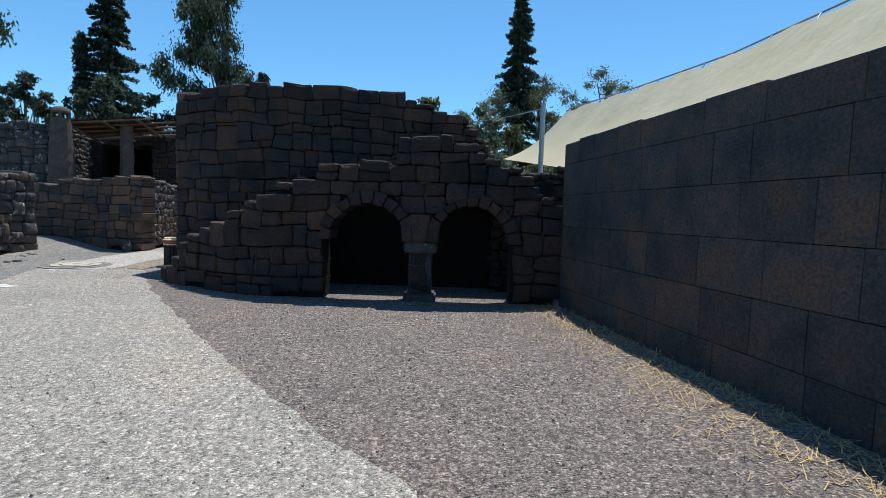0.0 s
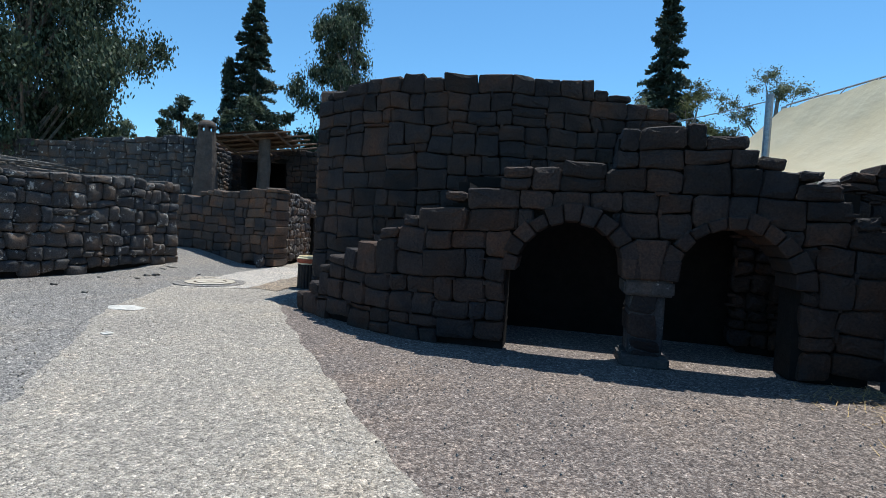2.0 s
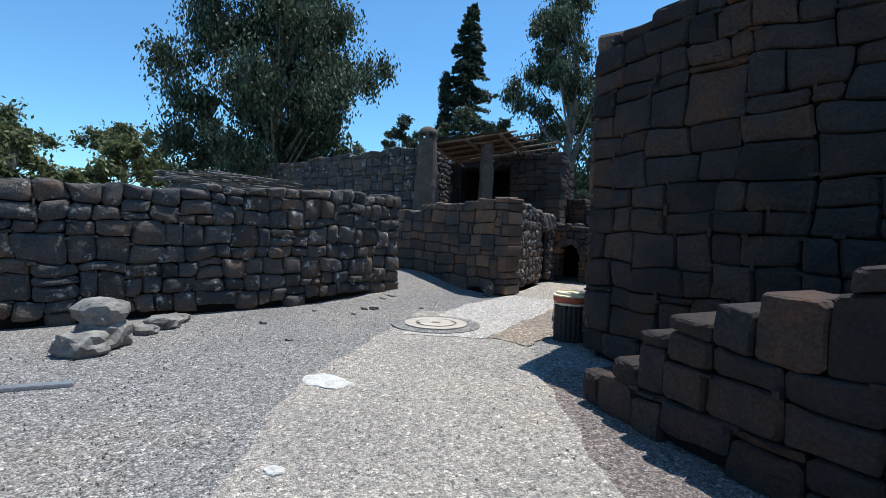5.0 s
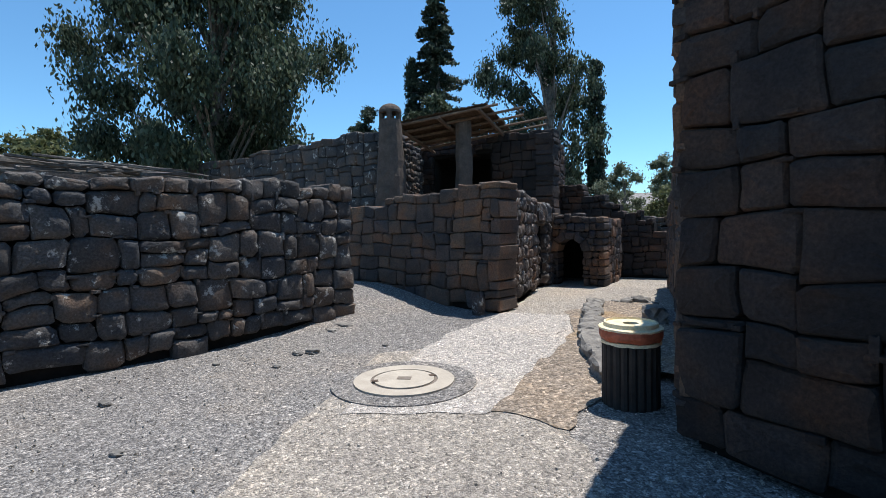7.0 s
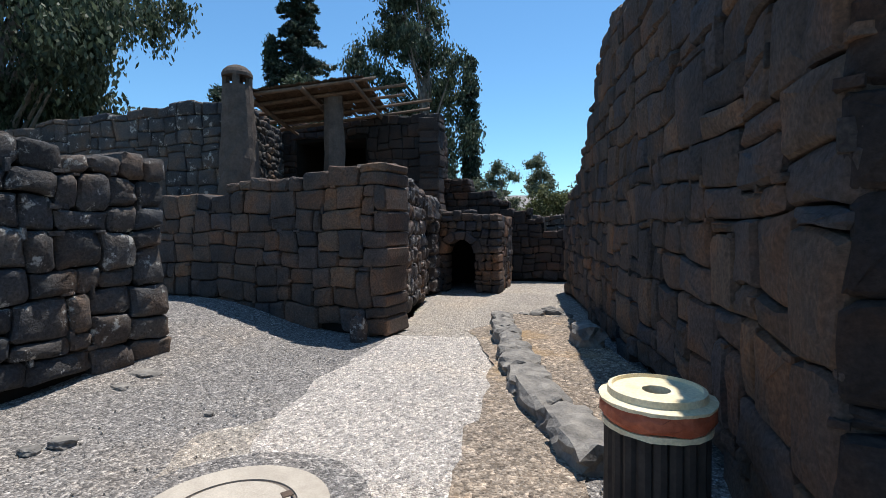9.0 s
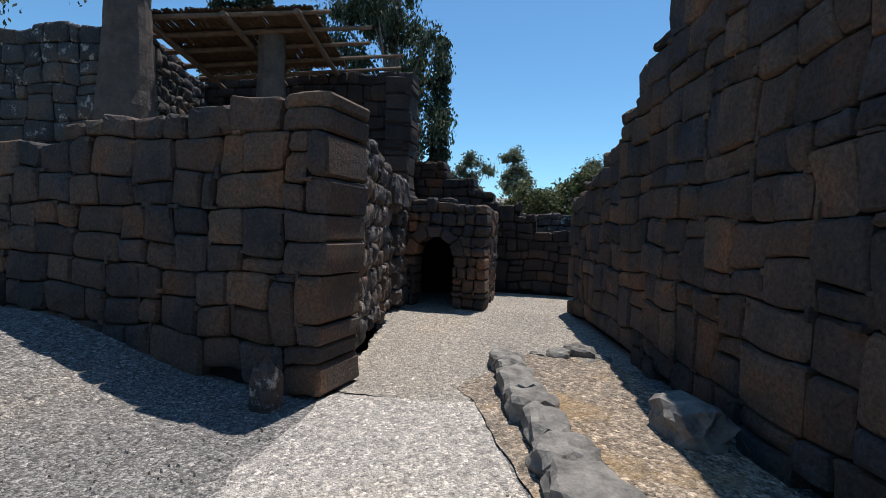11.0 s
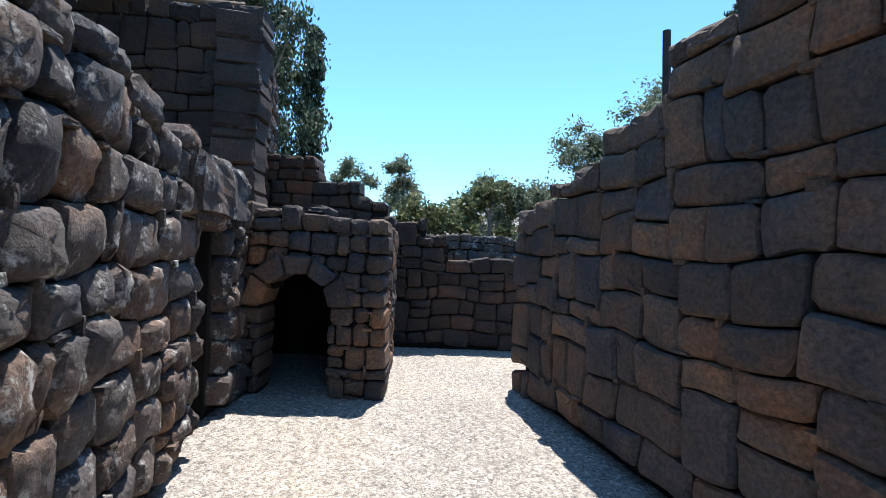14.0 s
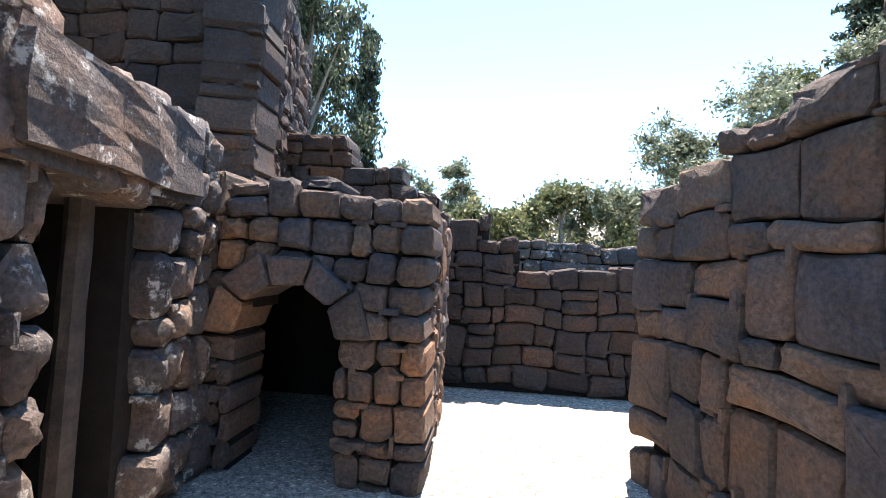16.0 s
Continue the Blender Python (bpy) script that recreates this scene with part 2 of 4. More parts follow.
# ---- mesh helpers ----
def mesh_of(name, verts, faces, mat, smooth=False):
    me = bpy.data.meshes.new(name)
    me.from_pydata([tuple(v) for v in verts], [], [tuple(f) for f in faces])
    me.materials.append(mat)
    if smooth:
        me.polygons.foreach_set("use_smooth", [True] * len(me.polygons))
    me.update()
    return me


def part(name, bm, mat, parent, label=""):
    """One bmesh as one mesh object under a thing or a part."""
    bmesh.ops.recalc_face_normals(bm, faces=bm.faces)
    me = bpy.data.meshes.new(name)
    bm.to_mesh(me)
    bm.free()
    me.materials.append(mat)
    ob = new(name, me)
    if parent:
        ob.parent = parent
    return tagged(ob, label)


def box(bm, lo, hi, m=Matrix.Identity(4), bevel=0.0):
    c = [(a + b) / 2 for a, b in zip(lo, hi)]
    s = [abs(b - a) for a, b in zip(lo, hi)]
    r = bmesh.ops.create_cube(bm, size=1, matrix=m @ Matrix.Translation(c) @ Matrix.Diagonal((*s, 1)))
    if bevel:
        es = list({e for v in r["verts"] for e in v.link_edges})
        bmesh.ops.bevel(bm, geom=es, offset=bevel, segments=2, affect="EDGES")


def tube(bm, p, q, r1, r2=None, seg=10, wob=0.0, rings=1, caps=True):
    """A round bar from p to q, tapered, with an uneven outline."""
    p, q = Vector(p), Vector(q)
    r2 = r1 if r2 is None else r2
    rot = (q - p).to_track_quat("Z", "Y").to_matrix()
    loops = []
    for k in range(rings + 1):
        t = k / rings
        c = p.lerp(q, t)
        loops.append([bm.verts.new(c + rot @ Vector((math.cos(a) * r, math.sin(a) * r, 0)))
                      for a in [2 * math.pi * j / seg for j in range(seg)]
                      for r in [(r1 + (r2 - r1) * t) * (1 + random.uniform(-wob, wob))]])
    for a, b in zip(loops, loops[1:]):
        for j in range(seg):
            bm.faces.new((a[j], a[(j + 1) % seg], b[(j + 1) % seg], b[j]))
    if caps:
        bm.faces.new(loops[0][::-1])
        bm.faces.new(loops[-1])


def lump(bm, centre, size, seed, detail=2, rough=0.25, turn=0.0, square=0.5):
    """A weathered boulder, flattened underneath."""
    r = bmesh.ops.create_icosphere(bm, subdivisions=detail, radius=1)
    rot = Matrix.Rotation(turn, 3, "Z")
    for v in r["verts"]:
        c = v.co.copy()
        k = max(abs(c.x), abs(c.y), abs(c.z))
        c = c.lerp(c / k, square)
        c *= 1 + rough * noise.noise(c * 1.6 + Vector((seed * 7.3, seed * 3.1, seed)))
        c.z = max(c.z, -0.75)
        v.co = rot @ Vector((c.x * size[0], c.y * size[1], c.z * size[2])) + Vector(centre)


def rock(centre, size, seed, label, name="boulder", mat=None, group="", turn=0.0, square=0.5):
    bm = bmesh.new()
    lump(bm, (centre[0], centre[1], centre[2] + size[2] * 0.68), size, seed, 3, 0.3, turn, square)
    ob = part(name, bm, mat or M_GREY_BASALT, None)
    for p in ob.data.polygons:
        p.use_smooth = False
    return tagged(ob, label, "rock", group)


# ---- laid stones ----
# per kind: drift of the joints, corner wear, depth of the arris, relief of the face
DRESSING = {"hewn": (0.065, 0.022, 0.016, 0.021), "rubble": (0.09, 0.03, 0.022, 0.03), "ashlar": (0.0, 0.004, 0.003, 0.003)}


def stone_shape(rng, kind, s0, s1, z0, z1, thick, gap, seed):
    """A stone cut to its place: its outline follows the joints, its arrises are worn, its face is uneven."""
    drift, wear, arris, relief = DRESSING[kind]

    def place(x, z):
        q = Vector((x * 1.9, z * 2.3, seed * 3.7))
        return x + drift * noise.noise(q), z + drift * noise.noise(q + Vector((31, 17, 5)))

    sm, zm = (s0 + s1) / 2, (z0 + z1) / 2
    g = gap * 0.5
    a0, a1, b0, b1 = s0 + g, s1 - g, z0 + g, z1 - g
    w = [min(wear * rng.uniform(0.4, 1.9), 0.3 * (a1 - a0), 0.3 * (b1 - b0)) for _ in range(4)]
    ax, az = (a1 - a0) / 3, (b1 - b0) / 2
    flat = [(a0 + w[0], b0), (a0 + ax, b0), (a1 - ax, b0), (a1 - w[1], b0), (a1, b0 + w[1]), (a1, b0 + az), (a1, b1 - w[2]),
            (a1 - w[2], b1), (a1 - ax, b1), (a0 + ax, b1), (a0 + w[3], b1), (a0, b1 - w[3]), (a0, b0 + az), (a0, b0 + w[0])]
    ring = []
    for x, z in flat:
        x, z = place(x, z)
        ring.append((x - sm + rng.uniform(-1, 1) * wear * 0.25, z - zm + rng.uniform(-1, 1) * wear * 0.25))
    n = len(ring)
    hx, hz = (s1 - s0) / 2, (z1 - z0) / 2
    lean_x, lean_z = rng.uniform(-1, 1) * relief * 0.7, rng.uniform(-1, 1) * relief * 0.7

    def front(x, z):
        q = Vector((x * 4.5 + sm * 9, z * 4.5 + zm * 7, seed))
        return lean_x * x / hx + lean_z * z / hz + relief * 1.1 * noise.noise(q) + relief * 0.35 * rng.uniform(-1, 1)

    v = [(x, -thick, z) for x, z in ring]
    v += [(x, -arris * rng.uniform(1.0, 2.4), z) for x, z in ring]
    k1 = max(0.55, 1 - arris * 1.0 / min(hx, hz))
    v += [(x * k1, front(x, z) * 0.7 - arris * 0.25, z * k1) for x, z in ring]
    v += [(x * 0.5, front(x * 0.5, z * 0.5) + relief * 0.3, z * 0.5) for x, z in ring]
    v.append((0.0, front(0, 0) + relief * 0.3, 0.0))
    f = []
    for k in range(3):
        for q in range(n):
            a, d = k * n + q, k * n + (q + 1) % n
            f.append((a, d, d + n, a + n))
    f += [(3 * n + q, 3 * n + (q + 1) % n, 4 * n) for q in range(n)]
    return v, f


RNG = random.Random(11)
CHIPS = []
for _ in range(12):
    CHIPS.append(stone_shape(RNG, "rubble", -0.5, 0.5, -0.5, 0.5, 1.0, 0.0, RNG.random() * 9))


class Line:
    """A wall's line in plan, by length."""

    def __init__(self, pts):
        self.p = [Vector(p) for p in pts]
        self.s = [0.0]
        for a, b in zip(self.p, self.p[1:]):
            self.s.append(self.s[-1] + (b - a).length)
        self.length = self.s[-1]

    def at(self, s):
        s = min(max(s, 0), self.length)
        k = max(i for i in range(len(self.p) - 1) if self.s[i] <= s + 1e-9)
        t = (s - self.s[k]) / (self.s[k + 1] - self.s[k])
        d = (self.p[k + 1] - self.p[k]).normalized()
        return self.p[k].lerp(self.p[k + 1], t), d


def profile(stops):
    xs, zs = [a for a, _ in stops], [b for _, b in stops]
    return lambda s: float(np.interp(s, xs, zs))


def arch_gap(s0, s1, spring, top):
    """The height of an opening's head at s, or 0 beside it."""
    def f(s):
        if not s0 < s < s1:
            return 0.0
        u = (2 * (s - s0) / (s1 - s0) - 1)
        return spring + (top - spring) * math.sqrt(max(0.0, 1 - u * u))
    return f


STONE_JOBS = []
CHIP_JOBS = []


def stone_wall(name, label, pts, thick, prof, course, length, side=1, base=-0.16, gaps=(), kind="hewn", mat=None, core=None, proud=0.05, gap=0.011, seed=1, wob=0.33, limit=300):
    """A wall of laid stones over a mortar core. side 1: its seen face lies to the left of its line, -1: to the right."""
    rng = random.Random(seed)
    mat = mat or M_BASALT
    line = Line(pts)
    head = lambda s: max([g(s) for g in gaps] + [0.0])
    # core
    verts, faces = [], []
    n = max(2, int(line.length / 0.12))
    for k in range(n):
        s0, s1 = line.length * k / n, line.length * (k + 1) / n
        sm = (s0 + s1) / 2
        z0, z1 = (head(sm) or base), min(prof(s0), prof(s1), prof(sm)) - course * 0.45
        if z1 <= z0 + 0.02:
            continue
        a, da = line.at(s0 + (0.11 if k == 0 else 0))
        b, db = line.at(s1 - (0.11 if k == n - 1 else 0))
        na, nb = Vector((-da.y, da.x)) * side, Vector((-db.y, db.x)) * side
        i = len(verts)
        for p, nn in ((a, na), (b, nb)):
            for off in (-proud - (0.02 if kind == 'ashlar' else 0.1 * thick), -thick + 0.04):
                q = p + nn * off
                verts += [(q.x, q.y, z0), (q.x, q.y, z1)]
        faces += [(i, i + 4, i + 5, i + 1), (i + 2, i + 3, i + 7, i + 6), (i + 1, i + 5, i + 7, i + 3), (i, i + 2, i + 6, i + 4), (i, i + 1, i + 3, i + 2), (i + 4, i + 6, i + 7, i + 5)]
    # the near-black core gives the gaps between stones their dark by colour
    wall = new(name, mesh_of(name, verts, faces, core or M_MORTAR_AND_DARK))
    tagged(wall, label, "wall", kind="structure")
    # stones in bands of about two courses, each cell of a band split in its own way
    flush = kind == "ashlar"

    def lay(a, b, z0, z1):
        zm, h = (z0 + z1) / 2, z1 - z0
        grid = np.linspace(a, b, max(4, int((b - a) / 0.03)))
        good = [prof(q) > z0 + min(h * 0.5, 0.1) and not head(q) > zm for q in grid]
        best, start = (0, 0), None
        for k, o in enumerate(good + [False]):
            if o and start is None:
                start = k
            if not o and start is not None:
                if k - 1 - start > best[1] - best[0]:
                    best = (start, k - 1)
                start = None
        a, b = grid[best[0]], grid[best[1]]
        if b - a < 0.07:
            return
        z1 = min(z1, min(prof(a), prof((a + b) / 2), prof(b)) + rng.uniform(0.0, 0.06))
        if z1 - z0 < 0.07:
            return
        sm, zm = (a + b) / 2, (z0 + z1) / 2
        c, d = line.at(sm)
        nn = Vector((-d.y, d.x)) * side
        out = rng.uniform(-0.5, 0.5) * proud * (0.05 if flush else 0.6)
        turn = Matrix.Rotation(math.atan2(d.y, d.x) + (0 if side == 1 else math.pi), 4, "Z")
        if side == 1:
            v, f = stone_shape(rng, kind, a, b, z0, z1, thick, gap, seed)
        else:
            v, f = stone_shape(rng, kind, -b, -a, z0, z1, thick, gap, seed)
        m = Matrix.Translation((c.x + nn.x * out, c.y + nn.y * out, zm)) @ turn
        STONE_JOBS.append((wall, v, f, mat, m, limit))
        if not flush and rng.random() < 0.6 and prof(a) > z1 + 0.12 and not head(a + 0.06) and not head(a - 0.06):
            w, g = rng.uniform(0.05, 0.14), rng.uniform(0.02, 0.045)
            if rng.random() < 0.35:
                w, g = g, w
            q, dq = line.at(a + rng.uniform(-0.03, 0.03))
            o = rng.uniform(-0.01, 0.018)
            r3 = Matrix.LocRotScale((q.x + nn.x * o, q.y + nn.y * o, z1 + rng.uniform(-0.03, 0.02)), turn.to_quaternion(), (w, 0.12, g))
            CHIP_JOBS.append((wall, rng.randrange(len(CHIPS)), mat, r3))

    tallest = max(prof(q) for q in np.arange(0, line.length + 1e-6, 0.05))
    z = base
    while z < tallest - course * 0.3:
        h = course if flush else 2 * course * rng.uniform(1 - wob * 0.45, 1 + wob * 0.45)
        cuts = [0.0]
        while line.length - cuts[-1] > length * 2.2:
            cuts.append(cuts[-1] + length * rng.choice((0.8, 1.0, 1.3, 1.6)) * rng.uniform(0.85, 1.15))
        cuts.append((cuts[-1] + line.length) / 2)
        cuts.append(line.length)
        for a, b in zip(cuts, cuts[1:]):
            if flush:
                lay(a, b, z, z + h)
                continue
            t = rng.uniform(0.38, 0.62)
            if rng.random() < 0.2:
                t = rng.choice((0.3, 0.7))
            if rng.random() < 0.1 and b - a < length * 1.2 and prof((a + b) / 2) > z + h and kind == "hewn":
                lay(a, b, z, z + h * 0.86)
                lay(a, b, z + h * 0.86, z + h)
                continue
            for z0, z1 in ((z, z + h * t), (z + h * t, z + h)):
                if b - a > length * 1.25 * rng.uniform(0.75, 1.25):
                    u = a + (b - a) * rng.uniform(0.3, 0.7)
                    lay(a, u, z0, z1)
                    lay(u, b, z0, z1)
                elif z1 - z0 > course * 1.15 and rng.random() < 0.3:
                    zz = z0 + (z1 - z0) * rng.uniform(0.4, 0.6)
                    lay(a, b, z0, zz)
                    lay(a, b, zz, z1)
                else:
                    lay(a, b, z0, z1)
        z += h
    return wall


def lay_stones():
    """Stones as objects of their own; past the limit of a wall, joined."""
    count, rest, chips = {}, {}, {}

    def gather(store, wall, mat, v, f, m):
        _, _, vs, fs = store.setdefault(wall.name, (wall, mat, [], []))
        i = len(vs)
        vs += [m @ Vector(q) for q in v]
        fs += [tuple(i + j for j in face) for face in f]

    for wall, v, f, mat, m, limit in STONE_JOBS:
        count[wall.name] = count.get(wall.name, 0) + 1
        if count[wall.name] <= limit:
            ob = new("stone", mesh_of("stone", v, f, mat))
            if mat in (M_BASALT_LICHEN, M_GREY_BASALT):
                ob.data.polygons.foreach_set("use_smooth", [k >= 28 for k in range(len(f))])
            ob.matrix_world = m
            ob.parent = wall
        else:
            gather(rest, wall, mat, v, f, m)
    for wall, k, mat, m in CHIP_JOBS:
        gather(chips, wall, mat, *CHIPS[k], m)
    for name, store in (("joint_chips", chips), ("upper_stones", rest)):
        for wall, mat, vs, fs in store.values():
            ob = new(name, mesh_of(name, vs, fs, mat))
            ob.parent = wall
            tagged(ob, kind="stuff")


# ---- ground ----
def sheet(name, label, outline, z, mat, parent=None, cat="ground", cell=None):
    """A flat patch with a ragged border."""
    bm = bmesh.new()
    pts = []
    for (x0, y0), (x1, y1) in zip(outline, outline[1:] + outline[:1]):
        d = math.hypot(x1 - x0, y1 - y0)
        n = max(1, int(d / 0.09))
        for k in range(n):
            t = k / n
            x, y = x0 + (x1 - x0) * t, y0 + (y1 - y0) * t
            w = 0.1 + 0.06 * abs(noise.noise(Vector((x * 0.7, y * 0.7, 3))))
            pts.append((x + w * (noise.noise(Vector((x * 2.3, y * 2.3, 1))) + 0.35 * noise.noise(Vector((x * 5, y * 5, 2)))), y + w * (noise.noise(Vector((x * 2.3, y * 2.3, 7))) + 0.35 * noise.noise(Vector((x * 5, y * 5, 9)))), z))
    bm.faces.new([bm.verts.new(p) for p in pts])
    bmesh.ops.triangulate(bm, faces=bm.faces)
    for f in bm.faces:
        if f.normal.z < 0:
            f.normal_flip()
    me = bpy.data.meshes.new(name)
    bm.to_mesh(me)
    bm.free()
    me.materials.append(mat)
    return tagged(new(name, me), label, cat, kind="structure")


def ground_sheet():
    xs = sorted(set([-600, -250, -120, -80, -60] + list(np.arange(-50, 30.1, 2.0)) + [50, 80, 120, 250, 600]))
    ys = sorted(set([-500, -200, -80, -40] + list(np.arange(-20, 60.1, 2.0)) + [80, 120, 250, 700]))
    def hz(x, y):
        rise = max(0.0, y - 26) * 0.09 + max(0.0, y - 24) * max(0.0, min(x + 9, 20)) * 0.012
        left = max(0.0, -x - 16) * 0.03
        return min(9.0, rise + left) if y > 24 or x < -16 else 0.0
    v = [(x, y, hz(x, y)) for y in ys for x in xs]
    w = len(xs)
    f = [(j * w + i, j * w + i + 1, (j + 1) * w + i + 1, (j + 1) * w + i) for j in range(len(ys) - 1) for i in range(w - 1)]
    return tagged(new("ground", mesh_of("ground", v, f, M_GRAVEL)), "loose grey gravel ground of the ruin site", "ground", kind="structure")


ground_sheet()
sheet("gravel_court", "brown-grey gravel court before the arches", [(-6.1, 9.9), (-4.46, 7.83), (-3.4, 6.5), (-1.94, 4.75), (-0.86, 3.55), (0.1, 2.6), (1.2, 0.5), (1.9, -6), (5, -6), (4.0, 0), (2.2, 8.6), (2.0, 9.6), (-6.2, 10.6)], 0.003, M_GRAVEL_DARK)
sheet("path", "pale trodden path of fine chippings", [(-9.7, 12.3), (-7.9, 8.3), (-6.2, 6.2), (-5.2, 5.0), (-4.5, 4.0), (-3.4, 0), (-3.2, -6), (1.9, -6), (1.2, 0.5), (0.1, 2.6), (-0.86, 3.55), (-1.94, 4.75), (-3.4, 6.5), (-4.46, 7.83), (-6.1, 9.9), (-6.9, 11.2), (-8.0, 14.2)], 0.006, M_PATH)
sheet("alley_floor", "pale dusty alley floor of fine chippings", [(-9.75, 15.75), (-8.65, 15.8), (-8.5, 17.2), (-7.0, 17.3), (-7.5, 20.6), (-5, 20.8), (-5, 23.2), (-12, 23.2), (-12, 19.0), (-10.3, 18.2)], 0.009, M_PATH)
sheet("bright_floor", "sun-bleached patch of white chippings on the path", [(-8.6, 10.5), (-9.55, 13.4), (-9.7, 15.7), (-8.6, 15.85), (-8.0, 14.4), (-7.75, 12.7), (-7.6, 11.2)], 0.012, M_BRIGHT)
sheet("earth_bed", "raised bed of dry earth and straw beside the wall", [(-8.5, 17.1), (-7.9, 14.9), (-7.45, 13.5), (-7.0, 12.8), (-6.3, 12.8), (-6.5, 14), (-7.1, 16.2), (-7.5, 17.5)], 0.1, M_DIRT)
sheet("earth_strip", "brown dusty earth strip along the kerb", [(-8.05, 14.6), (-7.8, 12.7), (-7.6, 11.3), (-6.9, 11.2), (-7.0, 12.7), (-7.5, 13.7), (-7.95, 15.0), (-8.35, 16.2), (-8.6, 17.0), (-8.75, 16.2)], 0.015, M_DIRT)


def gravel_bank():
    xs, ys = np.linspace(-18.0, -10.2, 27), np.linspace(10.8, 16.4, 20)
    sm = lambda u: max(0.0, min(1.0, u)) ** 2 * (3 - 2 * max(0.0, min(1.0, u)))
    v = [(x, y, -0.012 + 0.4 * sm((-10.3 - x) / 2.8) * sm((y - 11.0) / 3.0) + 0.015 * noise.noise(Vector((x * 2, y * 2, 0))) * sm((-10.4 - x) / 0.8)) for y in ys for x in xs]
    w = len(xs)
    f = [(j * w + i, j * w + i + 1, (j + 1) * w + i + 1, (j + 1) * w + i) for j in range(len(ys) - 1) for i in range(w - 1)]
    tagged(new("gravel_bank", mesh_of("gravel_bank", v, f, M_GRAVEL, True)), "grey gravel banked up between the walls", "ground", kind="structure")


gravel_bank()
# ---- walls ----
# smooth ashlar wall beside the court
stone_wall("wall_ashlar", "long smooth dark ashlar wall of large flush blocks", [(1.97, 8.35), (2.62, 5.15), (3.1, 2.95), (3.55, 0.5), (4.6, -7)], 0.6,
           profile([(0, 2.66), (20, 2.66)]), 0.5, 0.6, side=-1, kind="ashlar", mat=M_ASHLAR, core=M_MORTAR_PALE, proud=0.012, gap=0.005, seed=5, wob=0.0)

# arcade of two arches with a stepped end
ARC = [(-5.55, 9.6), (-4.6, 9.0), (-3.6, 8.5), (-2.8, 8.3), (-1.9, 8.3), (2.0, 8.3)]
AL = Line(ARC)
AX = lambda x: AL.s[4] + x + 1.9
stone_wall("wall_arcade", "ruined basalt arcade wall with a stepped broken end", ARC, 0.55,
           profile([(0, 0.3), (0.25, 0.42), (0.5, 0.6), (0.8, 0.86), (1.15, 1.02), (AX(-4.1), 1.27), (AX(-3.65), 1.47), (AX(-3.25), 1.66), (AX(-2.9), 1.88), (AX(-2.3), 2.0), (AX(-2.1), 2.28), (AX(-0.84), 2.32), (AX(-0.83), 2.74), (AX(0.48), 2.8), (AX(0.6), 2.6), (AX(0.86), 2.37), (AX(1.38), 2.25), (AX(1.6), 1.95), (AX(2.0), 1.7)]),
           0.28, 0.46, side=-1, gaps=[arch_gap(AX(-1.98), AX(-0.52), 1.0, 1.75), arch_gap(AX(-0.2), AX(1.18), 1.0, 1.75)], seed=8, proud=0.05, mat=M_BASALT)


def voussoirs(wall, cx, half, spring, rise, y0, y1, n, outer=1.3):
    for k in range(n):
        a = math.pi * (k + 0.5) / n
        v = []
        far = 1 + (outer - 1) * RNG.uniform(0.75, 1.25)
        for t in (a - math.pi / n / 2 * 0.93, a + math.pi / n / 2 * 0.93):
            for r in (1.0 + RNG.uniform(-0.02, 0.03), far):
                x, z = cx + math.cos(t) * half * r, spring + math.sin(t) * (rise + half * (r - 1))
                v += [(x, y0 + RNG.uniform(-0.015, 0.015), z), (x, y1, z)]
        bm = bmesh.new()
        vs = [bm.verts.new(q) for q in v]
        for f in ((0, 1, 3, 2), (4, 6, 7, 5), (0, 2, 6, 4), (1, 5, 7, 3), (2, 3, 7, 6), (0, 4, 5, 1)):
            bm.faces.new([vs[j] for j in f])
        bmesh.ops.recalc_face_normals(bm, faces=bm.faces)
        bmesh.ops.bevel(bm, geom=bm.edges[:], offset=0.016, segments=1, affect="EDGES")
        part("voussoir", bm, M_BASALT if wall.name == "wall_arcade" else M_ALLEY, wall)


ARCADE = bpy.data.objects["wall_arcade"]
voussoirs(ARCADE, -1.25, 0.62, 1.0, 0.62, 8.24, 8.8, 11)
voussoirs(ARCADE, 0.49, 0.6, 1.0, 0.62, 8.24, 8.8, 11)


def arch_column():
    col = tagged(new("arch_column"), "square basalt column with a plain capital between the arches", "column")
    col.location = (-0.36, 8.52, 0)
    for name, lo, hi, bv in (("base", (-0.27, -0.27, -0.02), (0.27, 0.27, 0.13), 0.03), ("shaft", (-0.19, -0.2, 0.13), (0.19, 0.2, 0.82), 0.02),
                             ("capital", (-0.27, -0.27, 0.82), (0.27, 0.27, 1.0), 0.025)):
        bm = bmesh.new()
        box(bm, lo, hi, bevel=bv)
        part(name, bm, M_GREY_BASALT, col)
    for name, x0, x1, w0, w1 in (("springer", -0.16, 0.14, 0.1, 0.17), ("springer", -0.31, -0.15, 0.07, 0.09), ("springer", 0.15, 0.3, 0.07, 0.09)):
        bm = bmesh.new()
        c, top = (x0 + x1) / 2, 1.46 if w1 > 0.1 else 1.24
        vs = [bm.verts.new((c + sx * (w1 if z > 1.1 else w0), y, z)) for z in (1.004, top) for y in (-0.29, 0.2) for sx in (-1, 1)]
        for f in ((0, 1, 3, 2), (4, 6, 7, 5), (0, 4, 5, 1), (2, 3, 7, 6), (0, 2, 6, 4), (1, 5, 7, 3)):
            bm.faces.new([vs[j] for j in f])
        bmesh.ops.bevel(bm, geom=bm.edges[:], offset=0.015, segments=1, affect="EDGES")
        part(name, bm, M_BASALT, col)


arch_column()

